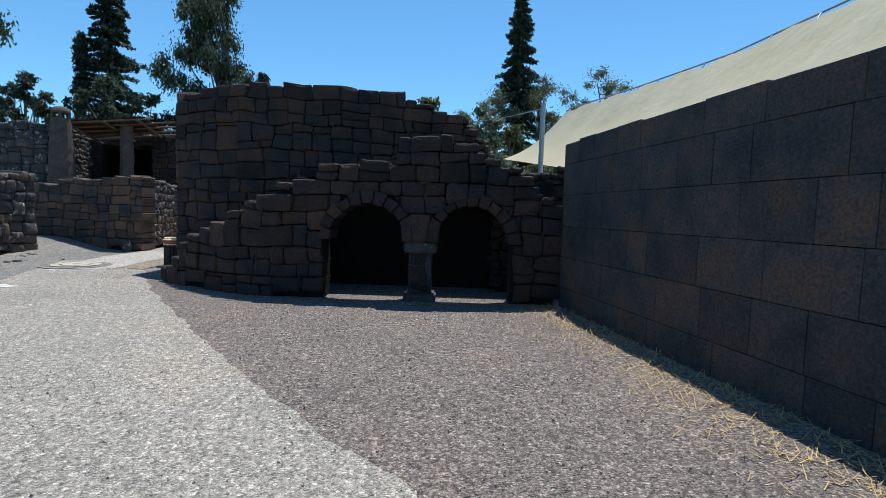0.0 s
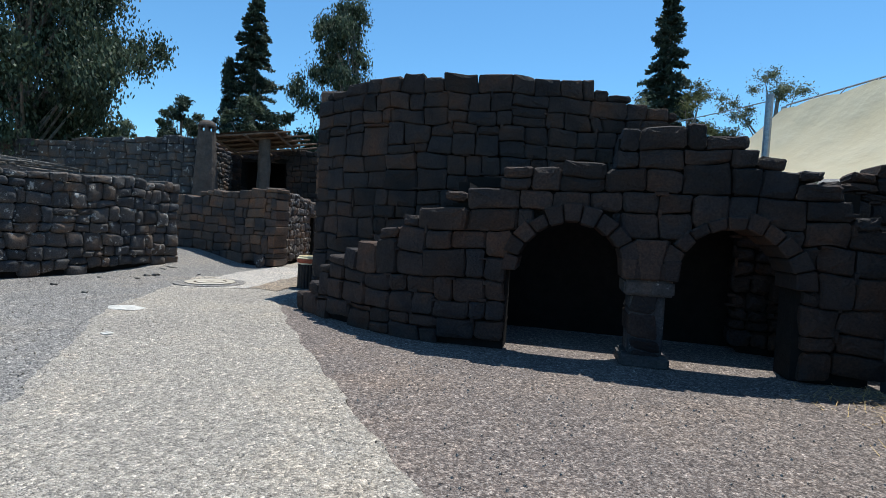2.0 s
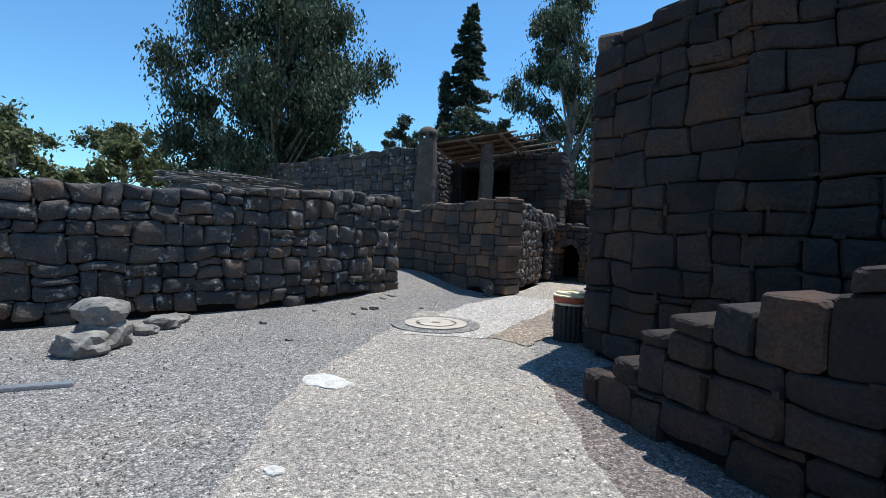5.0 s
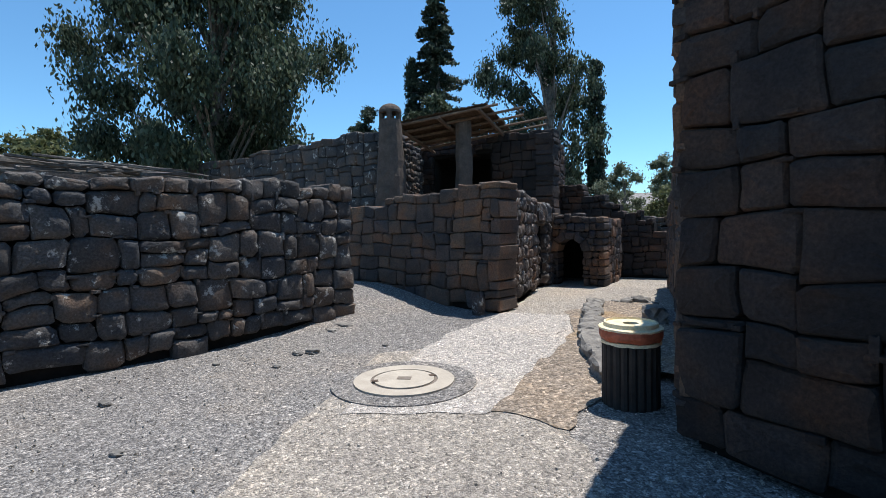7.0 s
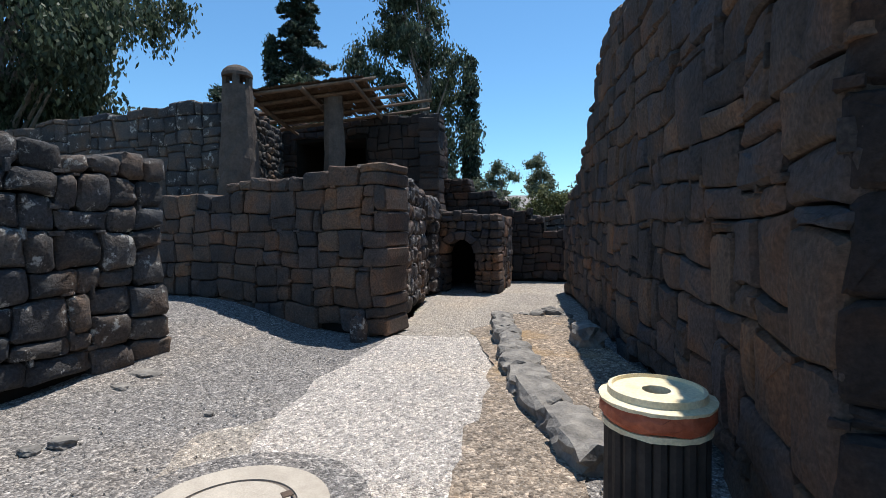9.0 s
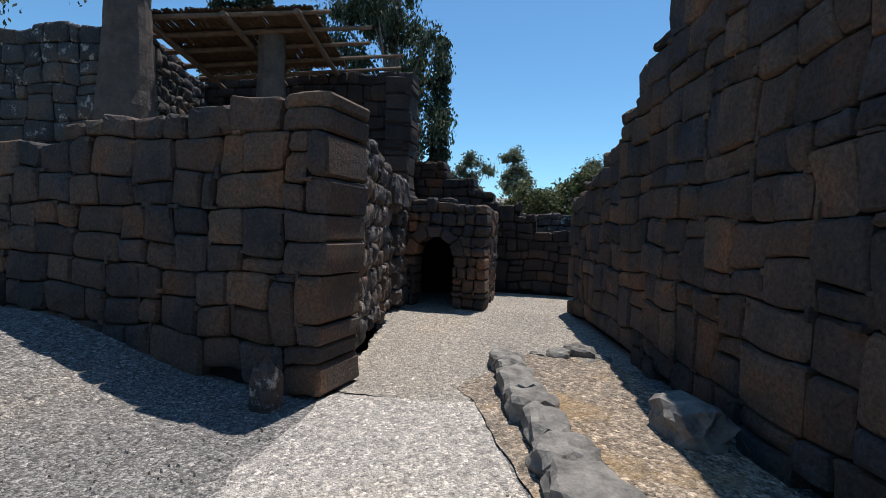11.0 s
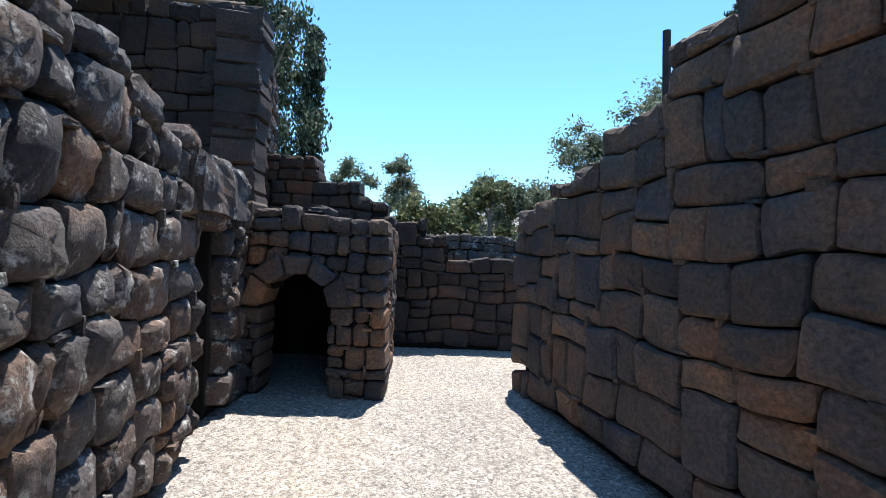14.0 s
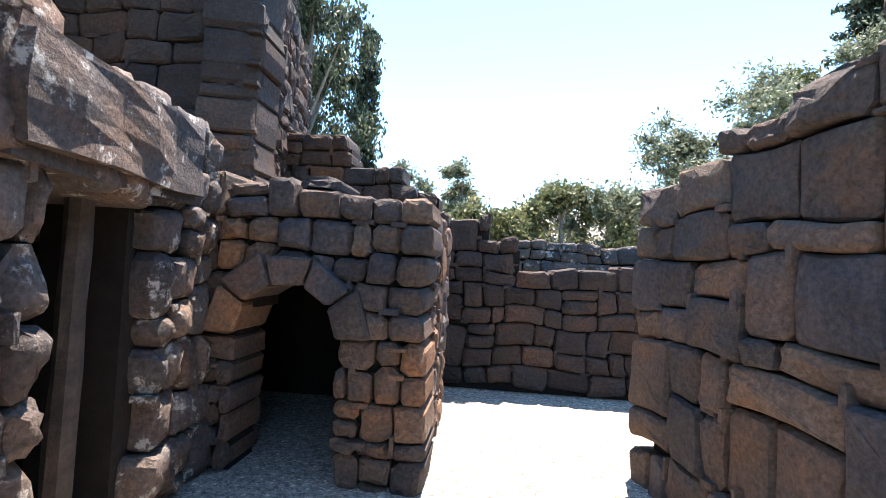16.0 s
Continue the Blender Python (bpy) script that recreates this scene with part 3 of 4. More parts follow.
# round-fronted tower behind the arcade
TW = [(-6.2, 11.35), (-5.4, 10.92), (-4.4, 10.65), (-3.3, 10.65), (-2.2, 10.85), (-1.2, 11.15), (0.3, 11.6), (1.1, 11.75)]
TL = Line(TW)
stone_wall("wall_tower", "tall rounded tower front of dark basalt blocks", TW, 0.7,
           profile([(0, 3.9), (0.9, 4.0), (TL.s[2], 4.12), (TL.s[4], 4.16), (TL.s[5], 4.16), (TL.s[5] + 0.3, 4.14), (TL.s[5] + 0.32, 3.95), (TL.s[5] + 0.8, 3.95), (TL.s[6], 3.75), (TL.s[6] + 0.3, 3.6), (TL.s[6] + 0.5, 3.3), (TL.s[7], 2.85)]),
           0.3, 0.52, side=-1, seed=21, gaps=[], mat=M_BASALT, proud=0.05)
stone_wall("wall_behind_arcade", "low broken rubble wall closing the court corner", [(0.9, 9.6), (2.4, 9.3), (4.5, 9.2)], 0.5,
           profile([(0, 2.25), (1.0, 2.3), (1.4, 2.55), (4, 2.6)]), 0.2, 0.32, side=-1, seed=23, kind="rubble", mat=M_BASALT)

# Unseen near-black roof and walls, added so that the arches stay dark.
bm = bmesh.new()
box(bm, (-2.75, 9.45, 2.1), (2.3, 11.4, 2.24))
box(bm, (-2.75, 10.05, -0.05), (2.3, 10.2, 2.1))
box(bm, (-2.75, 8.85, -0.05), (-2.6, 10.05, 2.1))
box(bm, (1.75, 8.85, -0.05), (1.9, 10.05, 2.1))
tagged(part("arcade_roof", bm, M_MORTAR_AND_DARK, None), "dark stone chamber behind the arches", "chamber", kind="structure")
# alley wall continuing from the tower
AR = [(-6.2, 11.35), (-6.25, 12.6), (-6.45, 14.0), (-6.95, 16.45), (-7.4, 18.65), (-7.86, 20.9)]
RL = Line(AR)
stone_wall("wall_alley_east", "high stepped alley wall of large brown basalt blocks", AR, 0.75,
           profile([(0, 4.0), (1.5, 4.1), (RL.s[2] + 2.8, 4.0), (RL.s[2] + 3.5, 3.56), (RL.s[2] + 3.55, 3.3), (RL.s[2] + 4.1, 3.12), (RL.s[2] + 4.15, 2.84), (RL.s[2] + 4.7, 2.74), (RL.s[2] + 4.73, 2.48), (RL.s[2] + 5.5, 2.42), (RL.s[2] + 5.55, 2.22), (RL.s[2] + 6.15, 2.14), (RL.s[2] + 6.2, 2.02), (RL.length, 1.96)]),
           0.29, 0.46, side=1, seed=31, mat=M_ALLEY, proud=0.06)

# low boundary wall across the court
stone_wall("wall_boundary", "rough boundary wall of grey basalt fieldstones", [(-12.8, 4.6), (-12.2, 8.0), (-11.75, 10.5), (-11.55, 12.3), (-11.5, 13.7)], 0.6,
           profile([(0, 1.95), (4, 2.1), (7.5, 2.25), (10, 2.28)]), 0.27, 0.42, side=-1, seed=41, kind="rubble", mat=M_GREY_BASALT, proud=0.07)

# house terrace walls with the corner
stone_wall("wall_terrace", "terrace wall of squared brown basalt blocks", [(-16.0, 16.15), (-13.0, 15.88), (-9.7, 15.5)], 0.6,
           profile([(0, 2.1), (3.2, 2.16), (4.0, 2.26), (5.4, 2.34), (6.4, 2.44), (7, 2.44)]), 0.3, 0.48, side=-1, seed=51, mat=M_ALLEY, proud=0.05)
AW = [(-9.8, 16.12), (-10.3, 18.4), (-10.6, 20.28)]
stone_wall("wall_alley_west", "uneven rubble alley wall with pale lichen and a doorway", AW, 0.6,
           profile([(0, 2.42), (0.5, 2.38), (1.95, 2.24), (3.0, 2.2), (4.4, 2.05)]), 0.26, 0.32, side=-1, seed=61, kind="rubble", mat=M_BASALT_LICHEN, proud=0.09,
           gaps=[arch_gap(2.84, 3.55, 1.63, 1.65)])
bm = bmesh.new()
box(bm, (-0.66, -0.3, -0.23), (0.66, 0.3, 0.23), bevel=0.05)
bmesh.ops.subdivide_edges(bm, edges=bm.edges[:], cuts=4, use_grid_fill=True)
for v in bm.verts:
    v.co += 0.035 * Vector((noise.noise(v.co * 5), noise.noise(v.co * 5 + Vector((9, 0, 0))), noise.noise(v.co * 4 + Vector((0, 9, 0)))))
LINTEL = part("door_lintel", bm, M_BASALT_LICHEN, None)
LINTEL.matrix_world = pose(-10.66, 19.2, 1.88, 0, 0, 99)
tagged(LINTEL, "massive lichen-spotted stone lintel over the doorway", "lintel", kind="structure")
bm = bmesh.new()
tube(bm, (-10.72, 19.33, 0), (-10.72, 19.35, 1.66), 0.06, 0.055, 8, 0.12, 6)
tagged(part("door_post", bm, M_DOORWOOD, None), "weathered wooden post in the stone doorway", "post")

# small vaulted stone hut
stone_wall("hut_front", "small stone hut front with an arched doorway", [(-10.72, 20.25), (-9.22, 20.25)], 0.45,
           profile([(0, 1.98), (0.6, 1.88), (1.5, 1.77)]), 0.19, 0.24, side=-1, seed=71, mat=M_ALLEY, proud=0.05, gaps=[arch_gap(0.28, 0.96, 0.9, 1.27)])
voussoirs(bpy.data.objects['hut_front'], -10.1, 0.33, 0.9, 0.33, 20.19, 20.66, 5, 1.6)

stone_wall("hut_side", "stone hut side wall facing the alley end", [(-9.23, 20.71), (-9.3, 22.3)], 0.4,
           profile([(0, 1.74), (1.6, 1.7)]), 0.26, 0.36, side=-1, seed=73, mat=M_ALLEY, proud=0.05)
# Roof and inner walls are near-black, so the doorway's shade is in the colour.
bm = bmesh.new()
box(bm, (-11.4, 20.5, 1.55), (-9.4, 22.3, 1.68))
tagged(part("hut_roof", bm, M_MORTAR_AND_DARK, None), "flat earth-covered roof of the stone hut", "roof", kind="structure")
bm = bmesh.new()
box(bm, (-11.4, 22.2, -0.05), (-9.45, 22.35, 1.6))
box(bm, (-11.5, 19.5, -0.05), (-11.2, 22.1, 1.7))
tagged(part("hut_back_wall", bm, M_MORTAR_AND_DARK, None), "dark inner walls of the hut", "wall", kind="structure")

# end of the alley
stone_wall("wall_end", "stepped end wall of squared dark basalt", [(-13.0, 22.9), (-4.0, 22.9)], 0.5,
           profile([(0, 3.0), (1.75, 2.9), (2.4, 2.82), (2.42, 2.57), (3.1, 2.5), (3.12, 2.3), (3.5, 2.27), (3.52, 2.0), (4.1, 1.96), (4.12, 1.72), (4.48, 1.7), (4.5, 1.42), (9, 1.42)]),
           0.22, 0.36, side=-1, seed=81, mat=M_BASALT, proud=0.035)
stone_wall("wall_far", "farther low wall of grey stones", [(-9.6, 25.0), (-3.0, 24.8)], 0.5, profile([(0, 1.85), (7, 1.7)]), 0.22, 0.36, side=-1, seed=83, mat=M_GREY_BASALT)
stone_wall("wall_close", "plain stone wall closing the yard behind the path", [(5, -7), (-13.5, -7)], 0.6, profile([(0, 2.4), (20, 2.2)]), 0.6, 1.2, side=-1, seed=85, mat=M_GREY_BASALT)

# ---- house on the terrace ----
# Unseen slab: carries the house, and is run out to darken the alley doorway.
bm = bmesh.new()
box(bm, (-26, 16.6, 1.72), (-10.6, 23.6, 1.9))
tagged(part("terrace_floor", bm, M_DIRT, None), "earthen terrace in front of the old house", "floor", kind="structure")
stone_wall("house_wall_west", "long upper house wall of grey basalt", [(-25.5, 17.6), (-14.75, 18.6)], 0.5, profile([(0, 4.05), (5, 4.25), (10.8, 4.5)]), 0.3, 0.5, side=-1, base=1.7, seed=91, mat=M_GREY_BASALT, proud=0.04)
stone_wall("house_wall_front", "house front of dark basalt with a deep opening", [(-15.6, 21.2), (-10.98, 21.4)], 0.5, profile([(0, 4.4), (5, 4.4)]), 0.28, 0.42, side=-1, base=1.8, seed=93, mat=M_BASALT, gaps=[arch_gap(0.5, 2.6, 3.9, 3.92)])
stone_wall("house_wall_east", "house side wall of dark basalt", [(-10.98, 21.4), (-11.8, 24.6)], 0.5, profile([(0, 4.4), (4, 4.3)]), 0.28, 0.42, side=-1, base=1.8, seed=95, kind="rubble", mat=M_BASALT)
stone_wall("house_wall_porch", "rubble side wall of the porch", [(-14.75, 18.9), (-15.5, 21.2)], 0.5, profile([(0, 4.5), (3, 4.2)]), 0.2, 0.3, side=-1, base=1.8, seed=97, kind="rubble", mat=M_GREY_BASALT, proud=0.08)
# Near-black boxes behind the house front supply the opening's shade by colour.
bm = bmesh.new()
box(bm, (-16, 24.4, 1.8), (-12.2, 24.6, 4.2))
box(bm, (-16.2, 21.4, 1.8), (-16.0, 24.6, 4.2))
box(bm, (-16.2, 21.75, 4.2), (-12.1, 24.7, 4.32))
tagged(part("house_core", bm, M_MORTAR_AND_DARK, None), "dark room inside the old house", "wall", kind="structure")


def chimney():
    th = tagged(new("chimney"), "tapered earthen chimney with a rounded pierced cap", "chimney")
    th.location = (-14.4, 18.2, 1.9)
    bm = bmesh.new()
    tube(bm, (0, 0, -0.02), (0, 0, 2.65), 0.46, 0.3, 18, 0.05, 12)
    part("shaft", bm, M_PLASTER, th)
    for a in (0.5, 2.1, 3.7, 5.3):
        bm = bmesh.new()
        c = Vector((math.cos(a) * 0.23, math.sin(a) * 0.23, 2.62))
        tube(bm, c, c + Vector((0, 0, 0.24)), 0.075, 0.08, 8, 0.1, 2)
        part("cap_pier", bm, M_PLASTER, th)
    bm = bmesh.new()
    r = bmesh.ops.create_uvsphere(bm, u_segments=18, v_segments=9, radius=0.32)
    for v in r["verts"]:
        v.co.z = max(v.co.z, -0.03) * 0.75 + 2.86
    part("cap", bm, M_PLASTER, th)


chimney()


def pergola():
    th = tagged(new("pergola"), "pole pergola roofed with layered reed mats", "pergola")
    th.location = (-13.2, 19.6, 1.9)
    bm = bmesh.new()
    tube(bm, (0.1, 0.3, 0), (0.1, 0.3, 2.8), 0.27, 0.22, 12, 0.08, 8)
    part("pillar", bm, M_PLASTER, th)
    A, B = Vector((-1.3, -1.1, 2.55)), Vector((1.05, 0.0, 2.95))
    D = Vector((-0.25, 1.9, -0.35))
    for k in range(5):
        p = A + D * (k / 4) * 1.0
        q = B + D * (k / 4) * 1.0
        e = (q - p).normalized()
        bm = bmesh.new()
        tube(bm, p - e * 0.2, q + e * (0.3 + 0.35 * (k % 2) + 0.2 * k), 0.05, 0.035, 8, 0.1, 5)
        part("beam", bm, M_WOOD, th)
    for t in (0.05, 0.5, 0.93):
        p = A.lerp(B, t) - Vector((0, 0, 0.09))
        bm = bmesh.new()
        tube(bm, p - D * 0.1, p + D * 1.12, 0.055, 0.045, 8, 0.1, 4)
        part("rafter", bm, M_WOOD, th)
    rng = random.Random(4)
    for k in range(4):
        bm = bmesh.new()
        for j in range(150):
            t = (j + rng.uniform(-0.4, 0.4)) / 150
            p = A.lerp(B, t) + D * (k / 4 - 0.02 + rng.uniform(-0.02, 0.02)) + Vector((0, 0, 0.07 + 0.02 * (k % 2) + rng.uniform(0, 0.02)))
            tube(bm, p, p + D * (0.27 + rng.uniform(-0.03, 0.03)), 0.017, 0.013, 5, 0, 1, False)
        part("reed_mat", bm, M_REED, th)


pergola()


def brush_roof():
    rng = random.Random(9)
    bm = bmesh.new()
    for k in range(60):
        p = Vector((-13.3 + rng.uniform(-0.6, 0.5), 10.6 + rng.uniform(-0.8, 0.9), 2.27 + rng.uniform(0, 0.22)))
        a = rng.uniform(-0.35, 0.35) + 1.5
        d = Vector((math.cos(a), math.sin(a), rng.uniform(-0.06, 0.06))) * rng.uniform(0.6, 1.2)
        tube(bm, p - d / 2, p + d / 2, rng.uniform(0.02, 0.05), 0.012, 5, 0.2, 3)
    th = tagged(new("brush_roofed_shed"), "low stone shed roofed with dry brush and sticks", "shed")
    tagged(part("brush", bm, M_THATCH, th), kind="stuff")
    bm = bmesh.new()
    box(bm, (-14.2, 9.7, -0.02), (-12.6, 11.6, 2.27), bevel=0.04)
    part("body", bm, M_GREY_BASALT, th)


brush_roof()

# ---- shade cloth over the dig ----
def shade_canopy():
    th = tagged(new("shade_canopy"), "large cream shade cloth laced to a steel cable", "canopy")
    up = [(3.5, 15.5, 4.7), (4.8, 13.3, 4.85), (5.9, 11.0, 4.98), (6.7, 7.0, 5.1), (7.2, 2.5, 5.15), (7.5, -6, 5.4)]
    lo = [(1.7, 16.3, 3.3), (2.9, 13.0, 2.75), (3.9, 10.0, 2.5), (4.6, 6.5, 2.4), (5.1, 2.5, 2.4), (5.8, -6, 2.4)]
    nu, nv = 40, 14
    U = [Vector([np.interp(k / nu * 5, range(6), [p[c] for p in up]) for c in range(3)]) for k in range(nu + 1)]
    L = [Vector([np.interp(k / nu * 5, range(6), [p[c] for p in lo]) for c in range(3)]) for k in range(nu + 1)]
    v = []
    for k in range(nu + 1):
        for j in range(nv + 1):
            t = j / nv
            q = L[k].lerp(U[k], t)
            q.z -= 0.25 * math.sin(math.pi * t) + 0.04 * math.sin(k * 1.9) * t
            v.append(q)
    w = nv + 1
    f = [(k * w + j, (k + 1) * w + j, (k + 1) * w + j + 1, k * w + j + 1) for k in range(nu) for j in range(nv)]
    cloth = new("cloth", mesh_of("cloth", v, f, M_CLOTH, True))
    cloth.parent = th
    bm = bmesh.new()
    off = Vector((0.1, 0.05, 0.09))
    for a, b in zip(U, U[1:]):
        tube(bm, a + off, b + off, 0.02, seg=6)
    part("cable", bm, M_STEEL, th)
    for k in range(0, nu + 1, 2):
        bm = bmesh.new()
        tube(bm, U[k] - Vector((0, 0, 0.03)), U[k] + off, 0.014, seg=6)
        part("lacing_hook", bm, M_STEEL, th)
    bm = bmesh.new()
    tube(bm, (3.6, 15.6, 0), (3.55, 15.55, 4.75), 0.06, seg=10)
    part("mast", bm, M_STEEL, th)
    for k in range(3):
        q = Vector((7.05 + 0.15 * k, 6 - 6 * k, 0))
        bm = bmesh.new()
        tube(bm, q, q + Vector((0, 0, 5.2)), 0.06, seg=10)
        part("mast", bm, M_STEEL, th)


shade_canopy()
bm = bmesh.new()
tube(bm, (2.35, 13.0, 0), (2.38, 13.1, 4.35), 0.065, seg=12)
tube(bm, (2.38, 13.1, 4.35), (2.38, 13.1, 4.38), 0.075, seg=12)
tagged(part("steel_post", bm, M_STEEL, None), "grey galvanised steel post behind the tower", "post")
bm = bmesh.new()
for k in range(16):
    f = lambda t: Vector((-1.2 + 3.55 * t, 18 - 4.9 * t, 4.9 - 0.65 * t - 0.25 * math.sin(math.pi * t)))
    tube(bm, f(k / 16), f((k + 1) / 16), 0.012, seg=5)
tagged(part("wire", bm, M_STEEL, None), "thin wire slung from the steel post", "cable")
bm = bmesh.new()
tube(bm, (-6.78, 19.5, 0), (-6.88, 19.5, 3.42), 0.035, seg=8)
tagged(part("thin_pole", bm, M_DARK_WOOD, None), "thin dark pole standing behind the alley wall", "pole")


# ---- manhole, bin, stones ----
def manhole():
    th = tagged(new("manhole"), "round tan concrete manhole cover set in the path", "manhole")
    th.location = (-8.7, 11.5, 0.0)
    def disc(r0, r1, z0, z1, seg=48):
        bm = bmesh.new()
        rings = []
        for r, z in ((r0, z0), (r0, z1), (r1, z1), (r1, z0)):
            rings.append([bm.verts.new((math.cos(2 * math.pi * k / seg) * max(r, 0.001), math.sin(2 * math.pi * k / seg) * max(r, 0.001), z)) for k in range(seg)])
        for a, b in zip(rings, rings[1:]):
            for k in range(seg):
                bm.faces.new((a[k], a[(k + 1) % seg], b[(k + 1) % seg], b[k]))
        return bm
    part("surround", disc(0.5, 0.72, -0.01, 0.022), M_GRAVEL, th, "dark gravel-set surround")
    part("ring", disc(0.335, 0.5, -0.01, 0.04), M_CONCRETE, th)
    part("groove", disc(0.3, 0.335, -0.01, 0.03), M_GROOVE, th)
    part("cover", disc(0.0, 0.3, -0.01, 0.045), M_CONCRETE, th)
    bm = bmesh.new()
    box(bm, (-0.07, -0.045, 0.044), (0.07, 0.045, 0.05), Matrix.Rotation(0.5, 4, "Z"), 0.002)
    part("name_plate", bm, M_GROOVE, th)
    for a in (0.9, 4.0):
        bm = bmesh.new()
        box(bm, (0.26, -0.03, 0.043), (0.32, 0.03, 0.05), Matrix.Rotation(a, 4, "Z"), 0.002)
        part("lifting_slot", bm, M_IRON, th)


manhole()


def litter_bin():
    th = tagged(new("litter_bin"), "litter bin of dark palings with a cream and red lid", "bin")
    th.location = (-6.66, 12.05, 0)
    th.scale = (0.86, 0.86, 0.88)
    for k in range(20):
        a = 2 * math.pi * k / 20
        bm = bmesh.new()
        c = Vector((math.cos(a) * 0.235, math.sin(a) * 0.235, 0.0))
        tube(bm, c, c + Vector((0, 0, 0.6 + RNG.uniform(-0.01, 0.01))), 0.042, 0.04, 8, 0.06, 3)
        part("paling", bm, M_DARK_WOOD, th)
    def ring(profile_pts, name, mat, label=""):
        bm = bmesh.new()
        seg = 36
        loops = []
        for r, z, w in profile_pts:
            loops.append([bm.verts.new((math.cos(2 * math.pi * k / seg) * r, math.sin(2 * math.pi * k / seg) * r, z + w * noise.noise(Vector((k * 0.7, r * 20, z * 30))))) for k in range(seg)])
        for a, b in zip(loops, loops[1:] + loops[:1]):
            for k in range(seg):
                bm.faces.new((a[k], a[(k + 1) % seg], b[(k + 1) % seg], b[k]))
        ob = part(name, bm, mat, th, label)
        return ob
    ring([(0.2, 0.3, 0), (0.2, 0.58, 0), (0.19, 0.58, 0), (0.19, 0.3, 0)], "liner", M_DARK_WOOD)
    ring([(0.2, 0.6, 0), (0.285, 0.6, 0.01), (0.285, 0.63, 0.01), (0.2, 0.63, 0)], "lower_rim", M_CREAM)
    ring([(0.2, 0.63, 0), (0.28, 0.635, 0.02), (0.3, 0.67, 0.04), (0.3, 0.71, 0.05), (0.285, 0.74, 0.02), (0.2, 0.74, 0)], "bag_band", M_RED, "wrinkled red bag band")
    ring([(0.1, 0.735, 0), (0.3, 0.735, 0.01), (0.305, 0.755, 0.01), (0.26, 0.765, 0), (0.255, 0.8, 0), (0.235, 0.805, 0), (0.23, 0.785, 0), (0.075, 0.785, 0), (0.07, 0.735, 0)], "lid", M_CREAM, "cream lid with a round hole")
    bm = bmesh.new()
    bmesh.ops.create_circle(bm, cap_ends=True, radius=0.19, segments=24, matrix=Matrix.Translation((0, 0, 0.45)))
    part("rubbish_bag", bm, M_DARK_WOOD, th)


litter_bin()

# kerb stones edging the earth bed
rng = random.Random(3)
KERB = [(-8.55, 17.15), (-8.3, 16.1), (-7.95, 15.0), (-7.5, 13.6), (-7.05, 12.75)]
KL = Line(KERB)
s = 0.0
while s < KL.length - 0.15:
    w = rng.uniform(0.3, 0.62)
    c, d = KL.at(s + w / 2)
    rock((c.x + 0.06, c.y, -0.02), (w * 0.5, rng.uniform(0.13, 0.2), rng.uniform(0.1, 0.13)), rng.random() * 50, "flat grey kerb stone edging the earth bed", "kerb_stone", M_BOULDER, "kerb stones", math.atan2(d.y, d.x) + rng.uniform(-0.12, 0.12), 0.8)
    s += w * 0.97
rock((-7.13, 15.5, 0.1), (0.23, 0.16, 0.14), 4, "squared grey block lying on the earth bed", "loose_block", M_BOULDER, "", 1.9, 0.85)
for x, y, sx, sz, sd in ((-7.75, 17.45, 0.17, 0.11, 1), (-7.95, 17.3, 0.13, 0.09, 2), (-7.55, 17.4, 0.12, 0.06, 3), (-7.68, 17.2, 0.1, 0.05, 5), (-8.15, 17.3, 0.1, 0.06, 8)):
    rock((x, y, 0.02), (sx, sx * 0.75, sz), sd, "rough stone at the end of the earth bed", "loose_stone", M_BOULDER, "loose stones")
rock((-10.0, 15.25, -0.03), (0.1, 0.09, 0.24), 6, "upright grey stone at the wall corner", "corner_stone", M_BASALT_LICHEN)
for x, y, sx, sz, sd in ((-10.68, 7.5, 0.3, 0.2, 11), (-10.42, 7.18, 0.28, 0.15, 12), (-11.3, 8.45, 0.24, 0.11, 13), (-11.6, 8.75, 0.2, 0.08, 14), (-11.05, 8.1, 0.16, 0.07, 15)):
    rock((x, y, 0), (sx, sx * 0.8, sz), sd, "tumbled grey boulder on the gravel", "boulder", M_BOULDER, "tumbled boulders", 0.4, 0.4)
rock((-10.66, 7.46, 0.3), (0.28, 0.23, 0.17), 17, "pale boulder resting on another", "boulder", M_BOULDER, "tumbled boulders", 0.4, 0.4)
for x, y, sx, sd in ((-11.15, 12.83, 0.1, 21), (-11.25, 13.15, 0.15, 22), (-10.45, 11.85, 0.09, 23), (-10.55, 11.7, 0.07, 24), (-9.4, 9.2, 0.05, 25), (-10.3, 11.2, 0.05, 26), (-11.0, 10.9, 0.05, 27), (-9.9, 12.6, 0.04, 28), (-10.6, 9.6, 0.06, 29)):
    rock((x, y, 0), (sx, sx * 0.7, sx * 0.4), sd, "small flat stone on the gravel", "field_stone", M_BOULDER, "field stones")
rock((-7.66, 8.38, -0.03), (0.27, 0.17, 0.035), 31, "flat white limestone sunk in the path edge", "white_stone", M_WHITE_STONE)
rock((-6.5, 7.0, -0.02), (0.07, 0.05, 0.03), 33, "small white chip on the path", "white_stone", M_WHITE_STONE)
bm = bmesh.new()
box(bm, (-0.06, -0.32, 0.0), (0.06, 0.32, 0.035), pose(-9.4, 6.5, 0.0, 0, 0, -30), 0.006)
tagged(part("wooden_plank", bm, M_STEEL, None), "short weathered board lying on the gravel", "plank")


